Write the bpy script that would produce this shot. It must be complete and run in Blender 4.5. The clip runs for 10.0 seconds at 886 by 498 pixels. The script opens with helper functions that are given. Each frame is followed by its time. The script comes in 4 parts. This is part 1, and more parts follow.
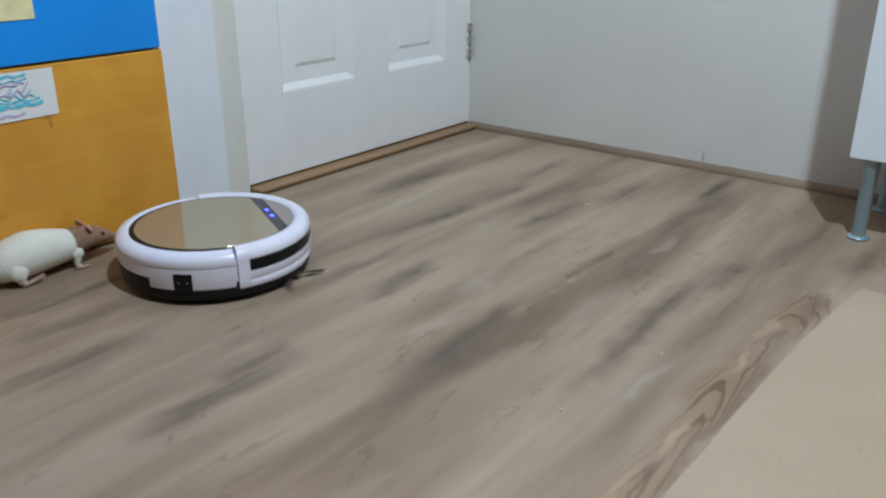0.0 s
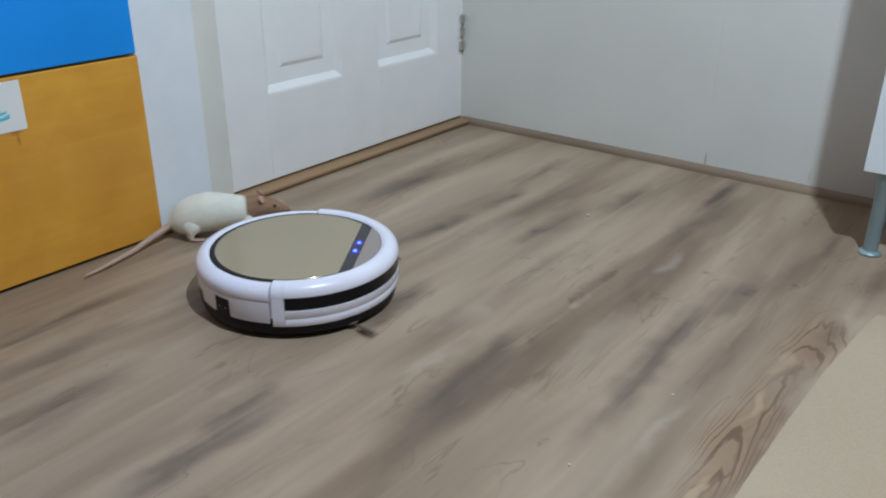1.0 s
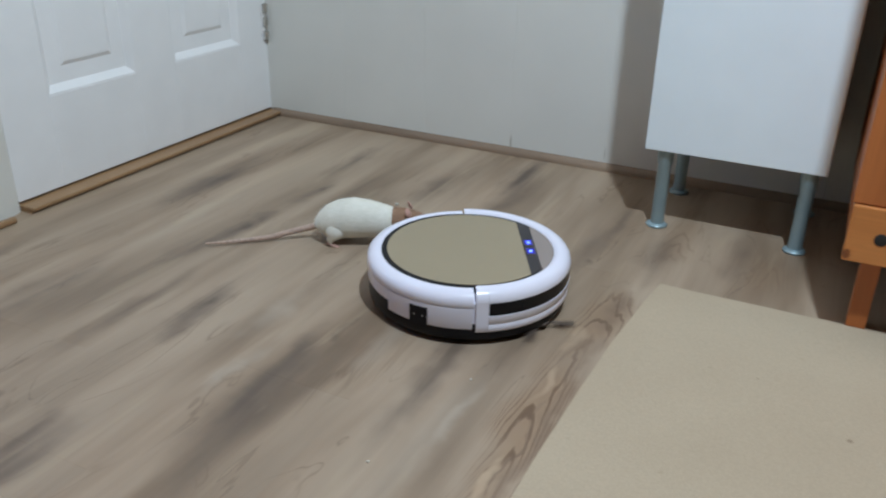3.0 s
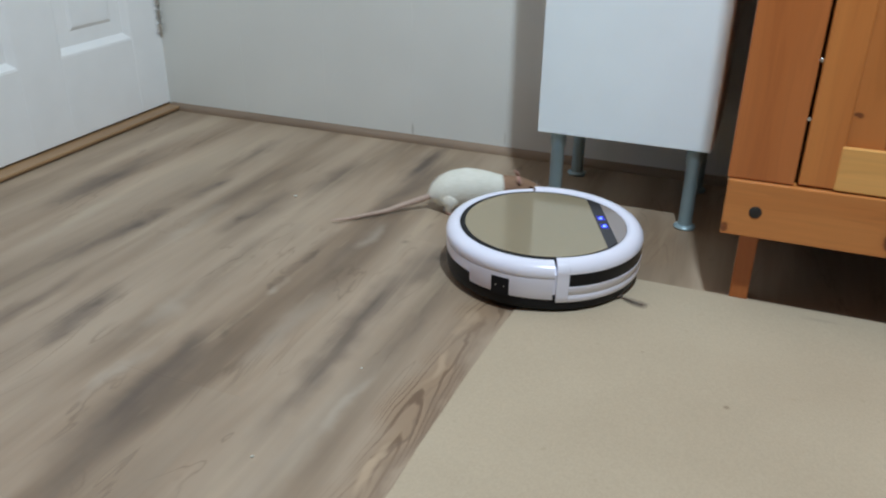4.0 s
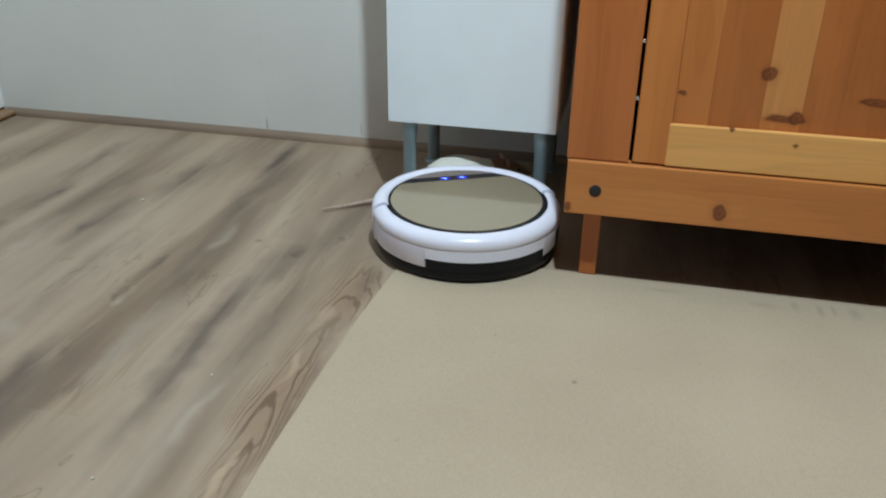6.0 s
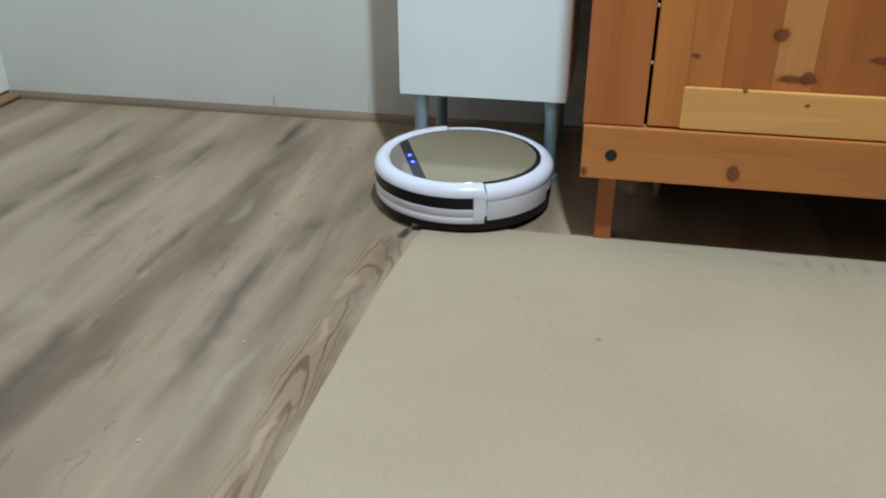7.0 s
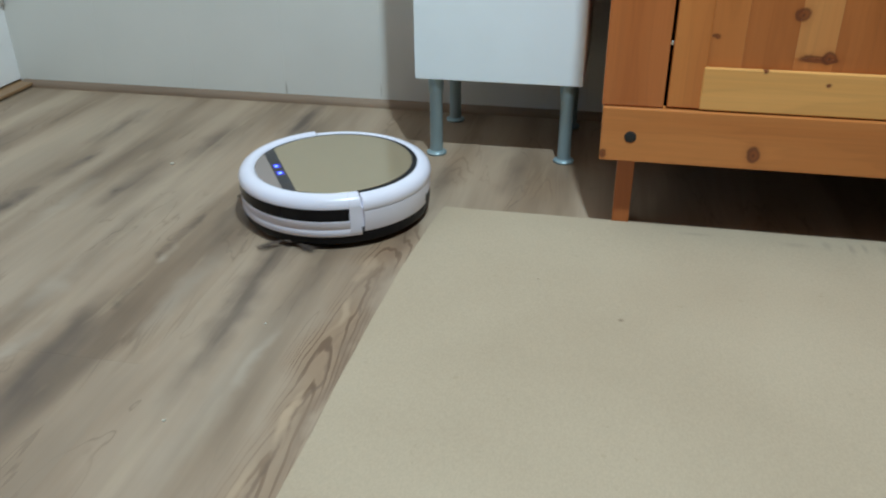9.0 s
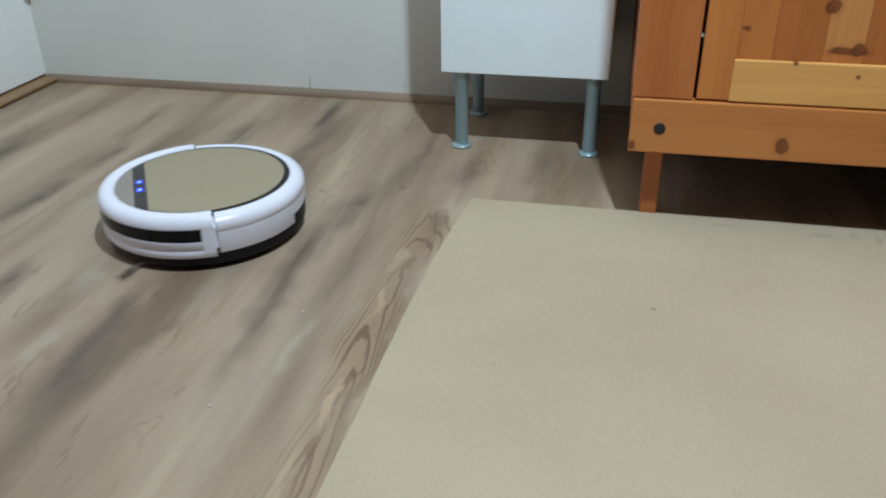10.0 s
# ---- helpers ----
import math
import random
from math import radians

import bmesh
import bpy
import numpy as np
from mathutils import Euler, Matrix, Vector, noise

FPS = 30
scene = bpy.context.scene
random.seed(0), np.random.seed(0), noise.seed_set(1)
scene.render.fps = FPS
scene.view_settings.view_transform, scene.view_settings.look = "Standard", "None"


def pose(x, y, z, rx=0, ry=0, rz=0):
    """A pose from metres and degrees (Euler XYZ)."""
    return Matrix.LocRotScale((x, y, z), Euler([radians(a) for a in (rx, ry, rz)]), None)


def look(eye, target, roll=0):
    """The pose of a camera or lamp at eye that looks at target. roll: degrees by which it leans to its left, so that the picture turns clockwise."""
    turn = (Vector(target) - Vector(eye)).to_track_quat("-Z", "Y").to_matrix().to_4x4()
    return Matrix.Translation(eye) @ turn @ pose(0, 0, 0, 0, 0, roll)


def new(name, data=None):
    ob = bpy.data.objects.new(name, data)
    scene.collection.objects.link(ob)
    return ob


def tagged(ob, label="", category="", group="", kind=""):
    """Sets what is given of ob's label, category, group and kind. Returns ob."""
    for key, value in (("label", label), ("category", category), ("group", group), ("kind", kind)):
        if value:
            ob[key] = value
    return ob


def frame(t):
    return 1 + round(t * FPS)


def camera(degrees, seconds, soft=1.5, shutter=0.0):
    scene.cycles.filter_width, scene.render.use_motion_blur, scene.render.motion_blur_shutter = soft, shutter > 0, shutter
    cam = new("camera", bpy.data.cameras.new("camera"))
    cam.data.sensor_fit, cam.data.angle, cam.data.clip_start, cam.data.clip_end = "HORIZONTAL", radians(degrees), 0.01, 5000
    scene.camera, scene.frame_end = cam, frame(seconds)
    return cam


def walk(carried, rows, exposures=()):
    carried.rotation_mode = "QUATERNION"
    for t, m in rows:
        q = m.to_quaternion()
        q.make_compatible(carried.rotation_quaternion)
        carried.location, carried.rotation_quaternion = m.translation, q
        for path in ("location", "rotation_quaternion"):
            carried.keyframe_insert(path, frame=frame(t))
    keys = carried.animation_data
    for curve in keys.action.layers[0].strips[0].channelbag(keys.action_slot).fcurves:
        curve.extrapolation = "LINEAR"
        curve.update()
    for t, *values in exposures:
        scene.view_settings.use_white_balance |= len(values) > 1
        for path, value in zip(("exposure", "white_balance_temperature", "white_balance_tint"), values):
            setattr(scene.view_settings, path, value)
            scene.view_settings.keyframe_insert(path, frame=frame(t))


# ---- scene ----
cam = camera(56.5, 10.0, soft=2.0, shutter=0.5)
PATH = [
    (0, (1.344, -1.794, 0.533), (0.186, -0.344, -0.212), -0.0),
    (0.3, (1.296, -1.781, 0.553), (0.152, -0.318, -0.19), 0.2),
    (0.5, (1.29, -1.754, 0.563), (0.137, -0.312, -0.206), -0.1),
    (1, (1.27, -1.728, 0.584), (0.159, -0.28, -0.232), 0.3),
    (1.5, (1.263, -1.718, 0.594), (0.22, -0.219, -0.222), 1.4),
    (2, (1.283, -1.693, 0.602), (0.329, -0.136, -0.212), 2.0),
    (2.5, (1.305, -1.681, 0.597), (0.436, -0.085, -0.24), 1.7),
    (2.7, (1.312, -1.68, 0.602), (0.47, -0.075, -0.246), 1.3),
    (3.8, (1.37, -1.663, 0.597), (0.704, 0.016, -0.264), 1.2),
    (4, (1.383, -1.653, 0.598), (0.737, 0.027, -0.274), 0.8),
    (4.5, (1.401, -1.643, 0.595), (0.814, 0.054, -0.285), 0.1),
    (5, (1.406, -1.646, 0.597), (0.85, 0.063, -0.282), 0.2),
    (5.5, (1.425, -1.629, 0.59), (0.957, 0.11, -0.278), 1.0),
    (6, (1.431, -1.63, 0.601), (1.047, 0.117, -0.293), 0.8),
    (6.2, (1.427, -1.64, 0.6), (1.043, 0.101, -0.306), 0.5),
    (7.3, (1.387, -1.672, 0.588), (1.041, 0.061, -0.346), -0.2),
    (7.5, (1.388, -1.672, 0.59), (1.037, 0.059, -0.346), -0.3),
    (8, (1.386, -1.674, 0.585), (1.032, 0.057, -0.351), -0.3),
    (8.5, (1.376, -1.68, 0.582), (1.024, 0.048, -0.362), -0.4),
    (9, (1.37, -1.681, 0.574), (1.013, 0.047, -0.368), -0.4),
    (9.5, (1.348, -1.697, 0.577), (0.993, 0.023, -0.379), -0.5),
    (10, (1.336, -1.706, 0.573), (0.968, 0.016, -0.375), -0.6),
]
walk(cam, [(t, look(eye, target, roll)) for t, eye, target, roll in PATH],
     exposures=((0.0, -0.08, 6200, 10), (2.7, -0.08, 6220, 10), (4.0, -0.03, 6370, 9), (6.2, 0.0, 6370, 5), (7.5, 0.03, 6320, 4), (9.0, 0.03, 6270, 3), (10.0, 0.08, 6220, 4)))

# ---- light ----
world = bpy.data.worlds.new("room_air")
world.use_nodes = True
world.node_tree.nodes["Background"].inputs[0].default_value = (0.8, 0.8, 0.8, 1)
world.node_tree.nodes["Background"].inputs[1].default_value = 0.05
scene.world = world
bulb = bpy.data.lights.new("ceiling_bulb", "POINT")
bulb.energy, bulb.shadow_soft_size, bulb.color = 130.0, 0.034, (0.785, 0.95, 1.09)
new("ceiling_bulb", bulb).matrix_world = pose(1.51, -1.26, 2.0)


# ---- materials ----
class Mat:
    """A node material with short helpers."""

    def __init__(self, name, rough=0.5, metal=0.0, spec=0.5):
        self.m = bpy.data.materials.new(name)
        self.m.use_nodes = True
        self.t = self.m.node_tree
        self.b = self.t.nodes["Principled BSDF"]
        self.b.inputs["Roughness"].default_value = rough
        self.b.inputs["Metallic"].default_value = metal
        self.b.inputs["Specular IOR Level"].default_value = spec

    def node(self, kind, **kw):
        n = self.t.nodes.new(kind)
        for k, v in kw.items():
            if k in n.inputs:
                self.feed(n.inputs[k], v)
            else:
                setattr(n, k, v)
        return n

    def feed(self, sock, v):
        if isinstance(v, bpy.types.NodeSocket):
            self.t.links.new(v, sock)
        else:
            sock.default_value = v

    def coords(self, which="Object", scale=(1, 1, 1), shift=None):
        c = self.node("ShaderNodeTexCoord").outputs[which] if which != "World" else self.node("ShaderNodeNewGeometry").outputs["Position"]
        mp = self.node("ShaderNodeMapping", Vector=c, Scale=scale)
        if shift is not None:
            self.feed(mp.inputs["Location"], shift)
        return mp.outputs[0]

    def noise(self, vec, scale=5.0, detail=4.0, rough=0.5, warp=0.0):
        n = self.node("ShaderNodeTexNoise", Vector=vec, Scale=scale, Detail=detail, Roughness=rough, Distortion=warp)
        return n.outputs[0]

    def ramp(self, fac, *stops):
        r = self.node("ShaderNodeValToRGB", Fac=fac)
        e = r.color_ramp.elements
        while len(e) < len(stops):
            e.new(0.5)
        for k, (p, c) in enumerate(stops):
            e[k].position, e[k].color = p, (c, c, c, 1) if isinstance(c, (int, float)) else (*c, 1)
        return r.outputs[0]

    def mix(self, fac, a, b, how="MIX"):
        n = self.node("ShaderNodeMix", data_type="RGBA", blend_type=how)
        self.feed(n.inputs[0], fac)
        self.feed(n.inputs[6], a if not isinstance(a, tuple) else (*a, 1))
        self.feed(n.inputs[7], b if not isinstance(b, tuple) else (*b, 1))
        return n.outputs[2]

    def math(self, how, a, b=0.0, clamp=False):
        n = self.node("ShaderNodeMath", operation=how, use_clamp=clamp)
        self.feed(n.inputs[0], a)
        self.feed(n.inputs[1], b)
        return n.outputs[0]

    def color(self, c):
        self.feed(self.b.inputs["Base Color"], (*c, 1) if isinstance(c, tuple) else c)
        return self

    def bump(self, h, strength=0.2, dist=0.002):
        n = self.node("ShaderNodeBump", Strength=strength, Distance=dist, Height=h)
        self.feed(self.b.inputs["Normal"], n.outputs[0])
        return self

    def ellipse(self, vec, cx, cy, cz, sx, sy, sz, edge=1.0):
        """1 in the middle of an ellipsoid, 0 outside."""
        mp = self.node("ShaderNodeMapping", Vector=vec, Location=(-cx / sx, -cy / sy, -cz / sz), Scale=(1 / sx, 1 / sy, 1 / sz))
        ln = self.node("ShaderNodeVectorMath", operation="LENGTH")
        self.feed(ln.inputs[0], mp.outputs[0])
        mr = self.node("ShaderNodeMapRange", interpolation_type="SMOOTHSTEP")
        for k, v in enumerate((ln.outputs["Value"], 1.0, 1.0 - edge, 0.0, 1.0)):
            self.feed(mr.inputs[k], v)
        return mr.outputs[0]


def plain(name, c, rough=0.5, metal=0.0, var=0.06, scale=30.0, bump=0.0, spec=0.5):
    k = Mat(name, rough, metal, spec)
    n = k.noise(k.coords(), scale, 5)
    lo, hi = tuple(v * (1 - var) for v in c), tuple(min(1, v * (1 + var)) for v in c)
    k.color(k.ramp(n, (0.3, lo), (0.7, hi)))
    big = k.noise(k.coords(scale=(1.3, 1.3, 1.3)), 4.0, 3)
    k.feed(k.b.inputs["Roughness"], k.math("ADD", k.math("MULTIPLY", big, 0.12), rough - 0.06))
    if bump:
        k.bump(n, bump, 0.001)
    return k.m


# dark streaks of the floor's print: x, y, half-width, half-length, depth
STREAKS = [(0.750, -1.03, 0.050, 0.13, 0.85), (0.775, -1.12, 0.036, 0.08, 0.45), (0.735, -0.92, 0.030, 0.09, 0.6), (0.918, -0.70, 0.050, 0.18, 0.85), (0.940, -0.535, 0.055, 0.08, 0.7),
           (0.776, -0.28, 0.042, 0.17, 0.75), (0.755, -0.14, 0.050, 0.14, 0.95), (0.665, -0.67, 0.050, 0.16, 0.7), (0.748, -0.60, 0.022, 0.08, 0.65), (0.575, -0.485, 0.052, 0.10, 0.8),
           (0.406, -0.62, 0.030, 0.07, 0.65), (0.385, -0.71, 0.045, 0.07, 0.6), (0.421, -0.41, 0.032, 0.09, 0.75), (0.614, -0.28, 0.048, 0.11, 0.7), (0.540, -0.87, 0.032, 0.07, 0.6)]
STREAKS_FAR = [(0.205, -0.478, 0.055, 0.16, 0.85), (0.922, -0.90, 0.032, 0.14, 0.65), (0.993, -0.74, 0.016, 0.09, 0.45), (0.389, -0.226, 0.038, 0.10, 0.65), (1.004, -0.282, 0.032, 0.14, 0.6),
               (0.800, -0.565, 0.032, 0.16, 0.6), (0.600, -1.265, 0.045, 0.11, 0.85), (0.120, -0.95, 0.035, 0.11, 0.65), (0.286, -0.97, 0.042, 0.16, 0.7), (0.451, -0.93, 0.032, 0.13, 0.65),
               (0.554, -0.926, 0.026, 0.06, 0.55), (1.22, -0.33, 0.04, 0.10, 0.6), (1.10, -0.38, 0.05, 0.10, 0.7), (0.98, -0.40, 0.04, 0.10, 0.55), (0.571, -1.213, 0.025, 0.06, 0.7),
               (0.60, -1.34, 0.04, 0.07, 0.7), (0.195, -1.23, 0.05, 0.14, 0.95), (0.39, -1.36, 0.07, 0.12, 0.85), (0.285, -1.30, 0.05, 0.12, 0.7)]
KNOTS = [(0.766, -0.842, 0.011, 0.024), (0.747, -0.700, 0.011, 0.028), (0.750, -0.610, 0.012, 0.026), (0.566, -0.515, 0.014, 0.030), (1.002, -0.455, 0.015, 0.020),
         (0.955, -0.530, 0.016, 0.022), (0.406, -0.620, 0.012, 0.030), (0.421, -0.410, 0.012, 0.030), (0.540, -0.868, 0.010, 0.022), (0.87, -0.49, 0.012, 0.016)]


def floor_material():
    k = Mat("oak_laminate", 0.42, spec=0.28)
    rnd = k.node("ShaderNodeObjectInfo").outputs["Random"]
    off = k.node("ShaderNodeCombineXYZ", X=k.math("MULTIPLY", rnd, 37.0), Y=k.math("MULTIPLY", rnd, 91.0), Z=0.0).outputs[0]
    obj = k.coords("World", (1, 0.14, 1))
    wld = k.coords("World")
    blot = k.noise(obj, 9.5, 3.0, 0.5, 0.3)
    mid = k.noise(k.coords("Object", (1, 0.08, 1), off), 30.0, 4, 0.55, 0.5)
    fine = k.noise(k.coords("Object", (1, 0.02, 1), off), 190.0, 3, 0.6)
    base = k.ramp(blot, (0.30, (0.200, 0.142, 0.096)), (0.43, (0.312, 0.230, 0.158)), (0.55, (0.405, 0.309, 0.221)), (0.72, (0.49, 0.39, 0.288)))
    warm = k.noise(k.coords("Object", (1, 0.3, 1), off), 4.0, 2)
    base = k.mix(k.ramp(warm, (0.4, 0.0), (0.7, 0.35)), base, (0.40, 0.335, 0.258))
    base = k.mix(0.20, base, k.ramp(mid, (0.3, (0.52, 0.49, 0.46)), (0.62, (1.12, 1.1, 1.08))), "MULTIPLY")
    base = k.mix(0.10, base, k.ramp(fine, (0.3, (0.72, 0.7, 0.68)), (0.65, (1.1, 1.1, 1.1))), "MULTIPLY")
    jig = k.node("ShaderNodeVectorMath", operation="ADD")
    wob = k.node("ShaderNodeTexNoise", Vector=wld, Scale=11.0, Detail=3.0)
    sub = k.node("ShaderNodeVectorMath", operation="SUBTRACT")
    k.feed(sub.inputs[0], wob.outputs[1])
    sub.inputs[1].default_value = (0.5, 0.5, 0.5)
    sc = k.node("ShaderNodeVectorMath", operation="MULTIPLY")
    k.feed(sc.inputs[0], sub.outputs[0])
    sc.inputs[1].default_value = (0.05, 0.17, 0)
    k.feed(jig.inputs[0], wld)
    k.feed(jig.inputs[1], sc.outputs[0])
    wisp = k.ramp(k.noise(k.coords("World", (1, 0.10, 1), (5.3, 0.9, 0)), 22.0, 4.0, 0.55, 0.6), (0.33, 0.3), (0.52, 1.0), (0.64, 1.3))
    for x, y, sx, sy, d in STREAKS + STREAKS_FAR:
        e = k.math("MULTIPLY", k.ellipse(jig.outputs[0], x, y, 0, sx * 0.85, sy * 1.4, 1.0, 1.0), wisp)
        base = k.mix(k.math("MULTIPLY", e, d * 0.85), base, (0.125, 0.094, 0.073))
    for x, y, sx, sy in KNOTS:
        e = k.ellipse(jig.outputs[0], x, y, 0, sx, sy, 1.0, 1.0)
        base = k.mix(k.math("MULTIPLY", e, 0.5), base, (0.075, 0.055, 0.043))
    # crisp dark veins and pale flecks of the print
    vn = k.noise(k.coords("World", (1, 0.20, 1), (3.1, 1.7, 0)), 15.0, 3.0, 0.5, 0.9)
    for mid_at, wide in ((0.44, 0.012), (0.56, 0.009)):
        line = k.ramp(vn, (mid_at - wide, 0.0), (mid_at, 1.0), (mid_at + wide * 1.6, 0.0))
        part_of = k.ramp(k.noise(k.coords("World", (1, 0.45, 1), (mid_at * 40, 2.0, 0)), 9.0, 2), (0.50, 0.0), (0.64, 0.42))
        base = k.mix(k.math("MULTIPLY", line, part_of), base, (0.13, 0.088, 0.058))
    fleck = k.noise(k.coords("World", (1, 0.10, 1), (7.7, 0.4, 0)), 34.0, 2.5, 0.5, 0.4)
    base = k.mix(k.ramp(fleck, (0.60, 0.0), (0.70, 0.26)), base, (0.52, 0.42, 0.29))
    # flame figure of the board beside the rug
    sep = k.node("ShaderNodeSeparateXYZ", Vector=wld).outputs
    for xc, yc, ln, bend, freq, d in ((1.078, -0.64, 0.13, 150.0, 75.0, 0.85), (1.066, -0.90, 0.20, 420.0, 62.0, 0.9), (1.070, -1.16, 0.22, 300.0, 50.0, 0.6), (1.12, -0.26, 0.2, 160.0, 80.0, 0.35), (1.28, -0.36, 0.12, 200.0, 90.0, 0.3)):
        dx = k.math("SUBTRACT", sep[0], xc)
        arch = k.math("ADD", sep[1], k.math("MULTIPLY", k.math("MULTIPLY", dx, dx), bend))
        arch = k.math("ADD", arch, k.math("MULTIPLY", k.noise(k.coords("World", (1, 0.22, 1)), 24.0, 3, 0.5), 0.34))
        wave = k.math("SINE", k.math("MULTIPLY", arch, freq))
        zone = k.ellipse(jig.outputs[0], xc, yc, 0, 0.050, ln, 1.0, 0.8)
        base = k.mix(k.math("MULTIPLY", zone, 0.7 * d), base, (0.30, 0.195, 0.115))
        base = k.mix(k.math("MULTIPLY", zone, k.math("MULTIPLY", k.ramp(wave, (0.45, 0.0), (0.9, 0.95)), d)), base, (0.155, 0.095, 0.058))
    # dark line and dull band of that board along the rug
    for x, y, sx, sy, d in ((1.088, -0.60, 0.022, 0.09, 0.65), (1.089, -0.92, 0.013, 0.40, 0.5), (1.079, -0.78, 0.0045, 0.12, 0.8), (1.073, -0.96, 0.0045, 0.12, 0.8), (1.067, -1.12, 0.005, 0.12, 0.8)):
        base = k.mix(k.math("MULTIPLY", k.ellipse(jig.outputs[0], x, y, 0, sx, sy, 1.0, 1.0), d), base, (0.19, 0.13, 0.09))
    for x, y, sx, sy, d in ((0.757, -0.715, 0.011, 0.045, 0.5), (0.988, -0.94, 0.012, 0.10, 0.5), (0.975, -1.00, 0.030, 0.26, 0.35), (0.645, -0.84, 0.03, 0.10, 0.45), (0.807, -0.50, 0.016, 0.09, 0.45), (0.69, -0.985, 0.018, 0.10, 0.5), (0.83, -0.80, 0.03, 0.18, 0.4), (0.50, -0.60, 0.025, 0.18, 0.4), (0.30, -0.62, 0.02, 0.2, 0.35)):
        base = k.mix(k.math("MULTIPLY", k.ellipse(jig.outputs[0], x, y, 0, sx, sy, 1.0, 1.0), d), base, (0.50, 0.43, 0.345))
    for x, y, sx, sy, d in ((1.057, -0.83, 0.009, 0.07, 0.6), (1.064, -1.02, 0.010, 0.06, 0.8), (1.05, -1.18, 0.010, 0.10, 0.6), (1.062, -0.70, 0.012, 0.05, 0.5)):
        base = k.mix(k.math("MULTIPLY", k.ellipse(jig.outputs[0], x, y, 0, sx, sy, 1.0, 0.7), d), base, (0.50, 0.375, 0.255))
    k.color(k.mix(1.0, base, (0.955, 0.930, 0.912), "MULTIPLY"))
    k.feed(k.b.inputs["Roughness"], k.math("ADD", k.math("MULTIPLY", mid, 0.15), 0.37))
    k.bump(fine, 0.08, 0.0006)
    return k.m


def pine(name, lo, hi, along="Z", knots=(), rough=0.38):
    k = Mat(name, rough)
    st = {"X": (0.10, 1, 1), "Y": (1, 0.10, 1), "Z": (1, 1, 0.10)}[along]
    fi = {"X": (0.02, 1, 1), "Y": (1, 0.02, 1), "Z": (1, 1, 0.02)}[along]
    w = k.coords("World", st)
    big = k.noise(w, 16.0, 3, 0.5, 0.7)
    ringn = k.math("FRACT", k.math("MULTIPLY", big, 7.0))
    fine = k.noise(k.coords("World", fi), 260.0, 3)
    base = k.ramp(big, (0.3, lo), (0.7, hi))
    base = k.mix(0.22, base, k.ramp(ringn, (0.0, 1.05), (0.6, 0.95), (0.85, 0.72), (1.0, 1.05)), "MULTIPLY")
    base = k.mix(0.2, base, k.ramp(fine, (0.3, 0.75), (0.7, 1.1)), "MULTIPLY")
    wld = k.coords("World")
    kn = k.node("ShaderNodeTexNoise", Vector=wld, Scale=70.0, Detail=2.0)
    kj = k.node("ShaderNodeVectorMath", operation="MULTIPLY_ADD")
    k.feed(kj.inputs[0], kn.outputs[1])
    kj.inputs[1].default_value = (0.008, 0.0, 0.008)
    k.feed(kj.inputs[2], k.coords("World", shift=(-0.004, 0.0, -0.004)))
    kw = kj.outputs[0]
    for x, y, z, r, *tall in knots:
        h = tall[0] if tall else r * 1.35
        halo = k.ellipse(kw, x, y, z, r * 1.9, 0.05, h * 1.9, 1.0)
        base = k.mix(k.math("MULTIPLY", halo, 0.45), base, (0.30, 0.085, 0.018))
        e = k.ellipse(kw, x, y, z, r, 0.05, h, 0.35)
        base = k.mix(k.math("MULTIPLY", e, 0.8), base, (0.10, 0.022, 0.009))
        e = k.ellipse(kw, x + r * 0.1, y, z, r * 0.68, 0.05, h * 0.68, 0.5)
        base = k.mix(k.math("MULTIPLY", e, 0.45), base, (0.34, 0.09, 0.018))
        e = k.ellipse(kw, x, y, z - h * 0.1, r * 0.3, 0.05, h * 0.3, 0.7)
        base = k.mix(k.math("MULTIPLY", e, 0.7), base, (0.09, 0.025, 0.01))
    k.color(base)
    k.bump(fine, 0.06, 0.0005)
    return k.m


def rug_material():
    k = Mat("beige_wool", 0.95, spec=0.2)
    c = k.coords("World")
    weave = k.noise(k.coords("World", (1, 0.6, 1)), 420.0, 2)
    big = k.noise(c, 3.0, 3)
    specks = k.noise(c, 60.0, 3, 0.7)
    base = k.ramp(big, (0.3, (0.448, 0.356, 0.250)), (0.7, (0.500, 0.406, 0.290)))
    base = k.mix(0.25, base, k.ramp(weave, (0.3, 0.8), (0.7, 1.12)), "MULTIPLY")
    base = k.mix(k.ramp(specks, (0.66, 0.0), (0.75, 0.3)), base, (0.34, 0.27, 0.17))
    for x, y, r in ((1.412, -0.784, 0.005), (1.3, -0.7, 0.002)):
        base = k.mix(k.math("MULTIPLY", k.ellipse(c, x, y, 0, r, r, 1, 0.8), 0.6), base, (0.16, 0.11, 0.07))
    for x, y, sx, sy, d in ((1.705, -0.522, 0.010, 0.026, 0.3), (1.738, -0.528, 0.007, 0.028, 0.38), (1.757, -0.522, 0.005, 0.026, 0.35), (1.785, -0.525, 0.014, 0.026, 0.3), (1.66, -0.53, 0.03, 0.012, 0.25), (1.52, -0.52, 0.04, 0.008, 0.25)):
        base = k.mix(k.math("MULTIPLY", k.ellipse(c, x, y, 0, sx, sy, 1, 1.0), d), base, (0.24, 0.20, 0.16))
    k.color(base)
    k.bump(weave, 0.25, 0.001)
    return k.m


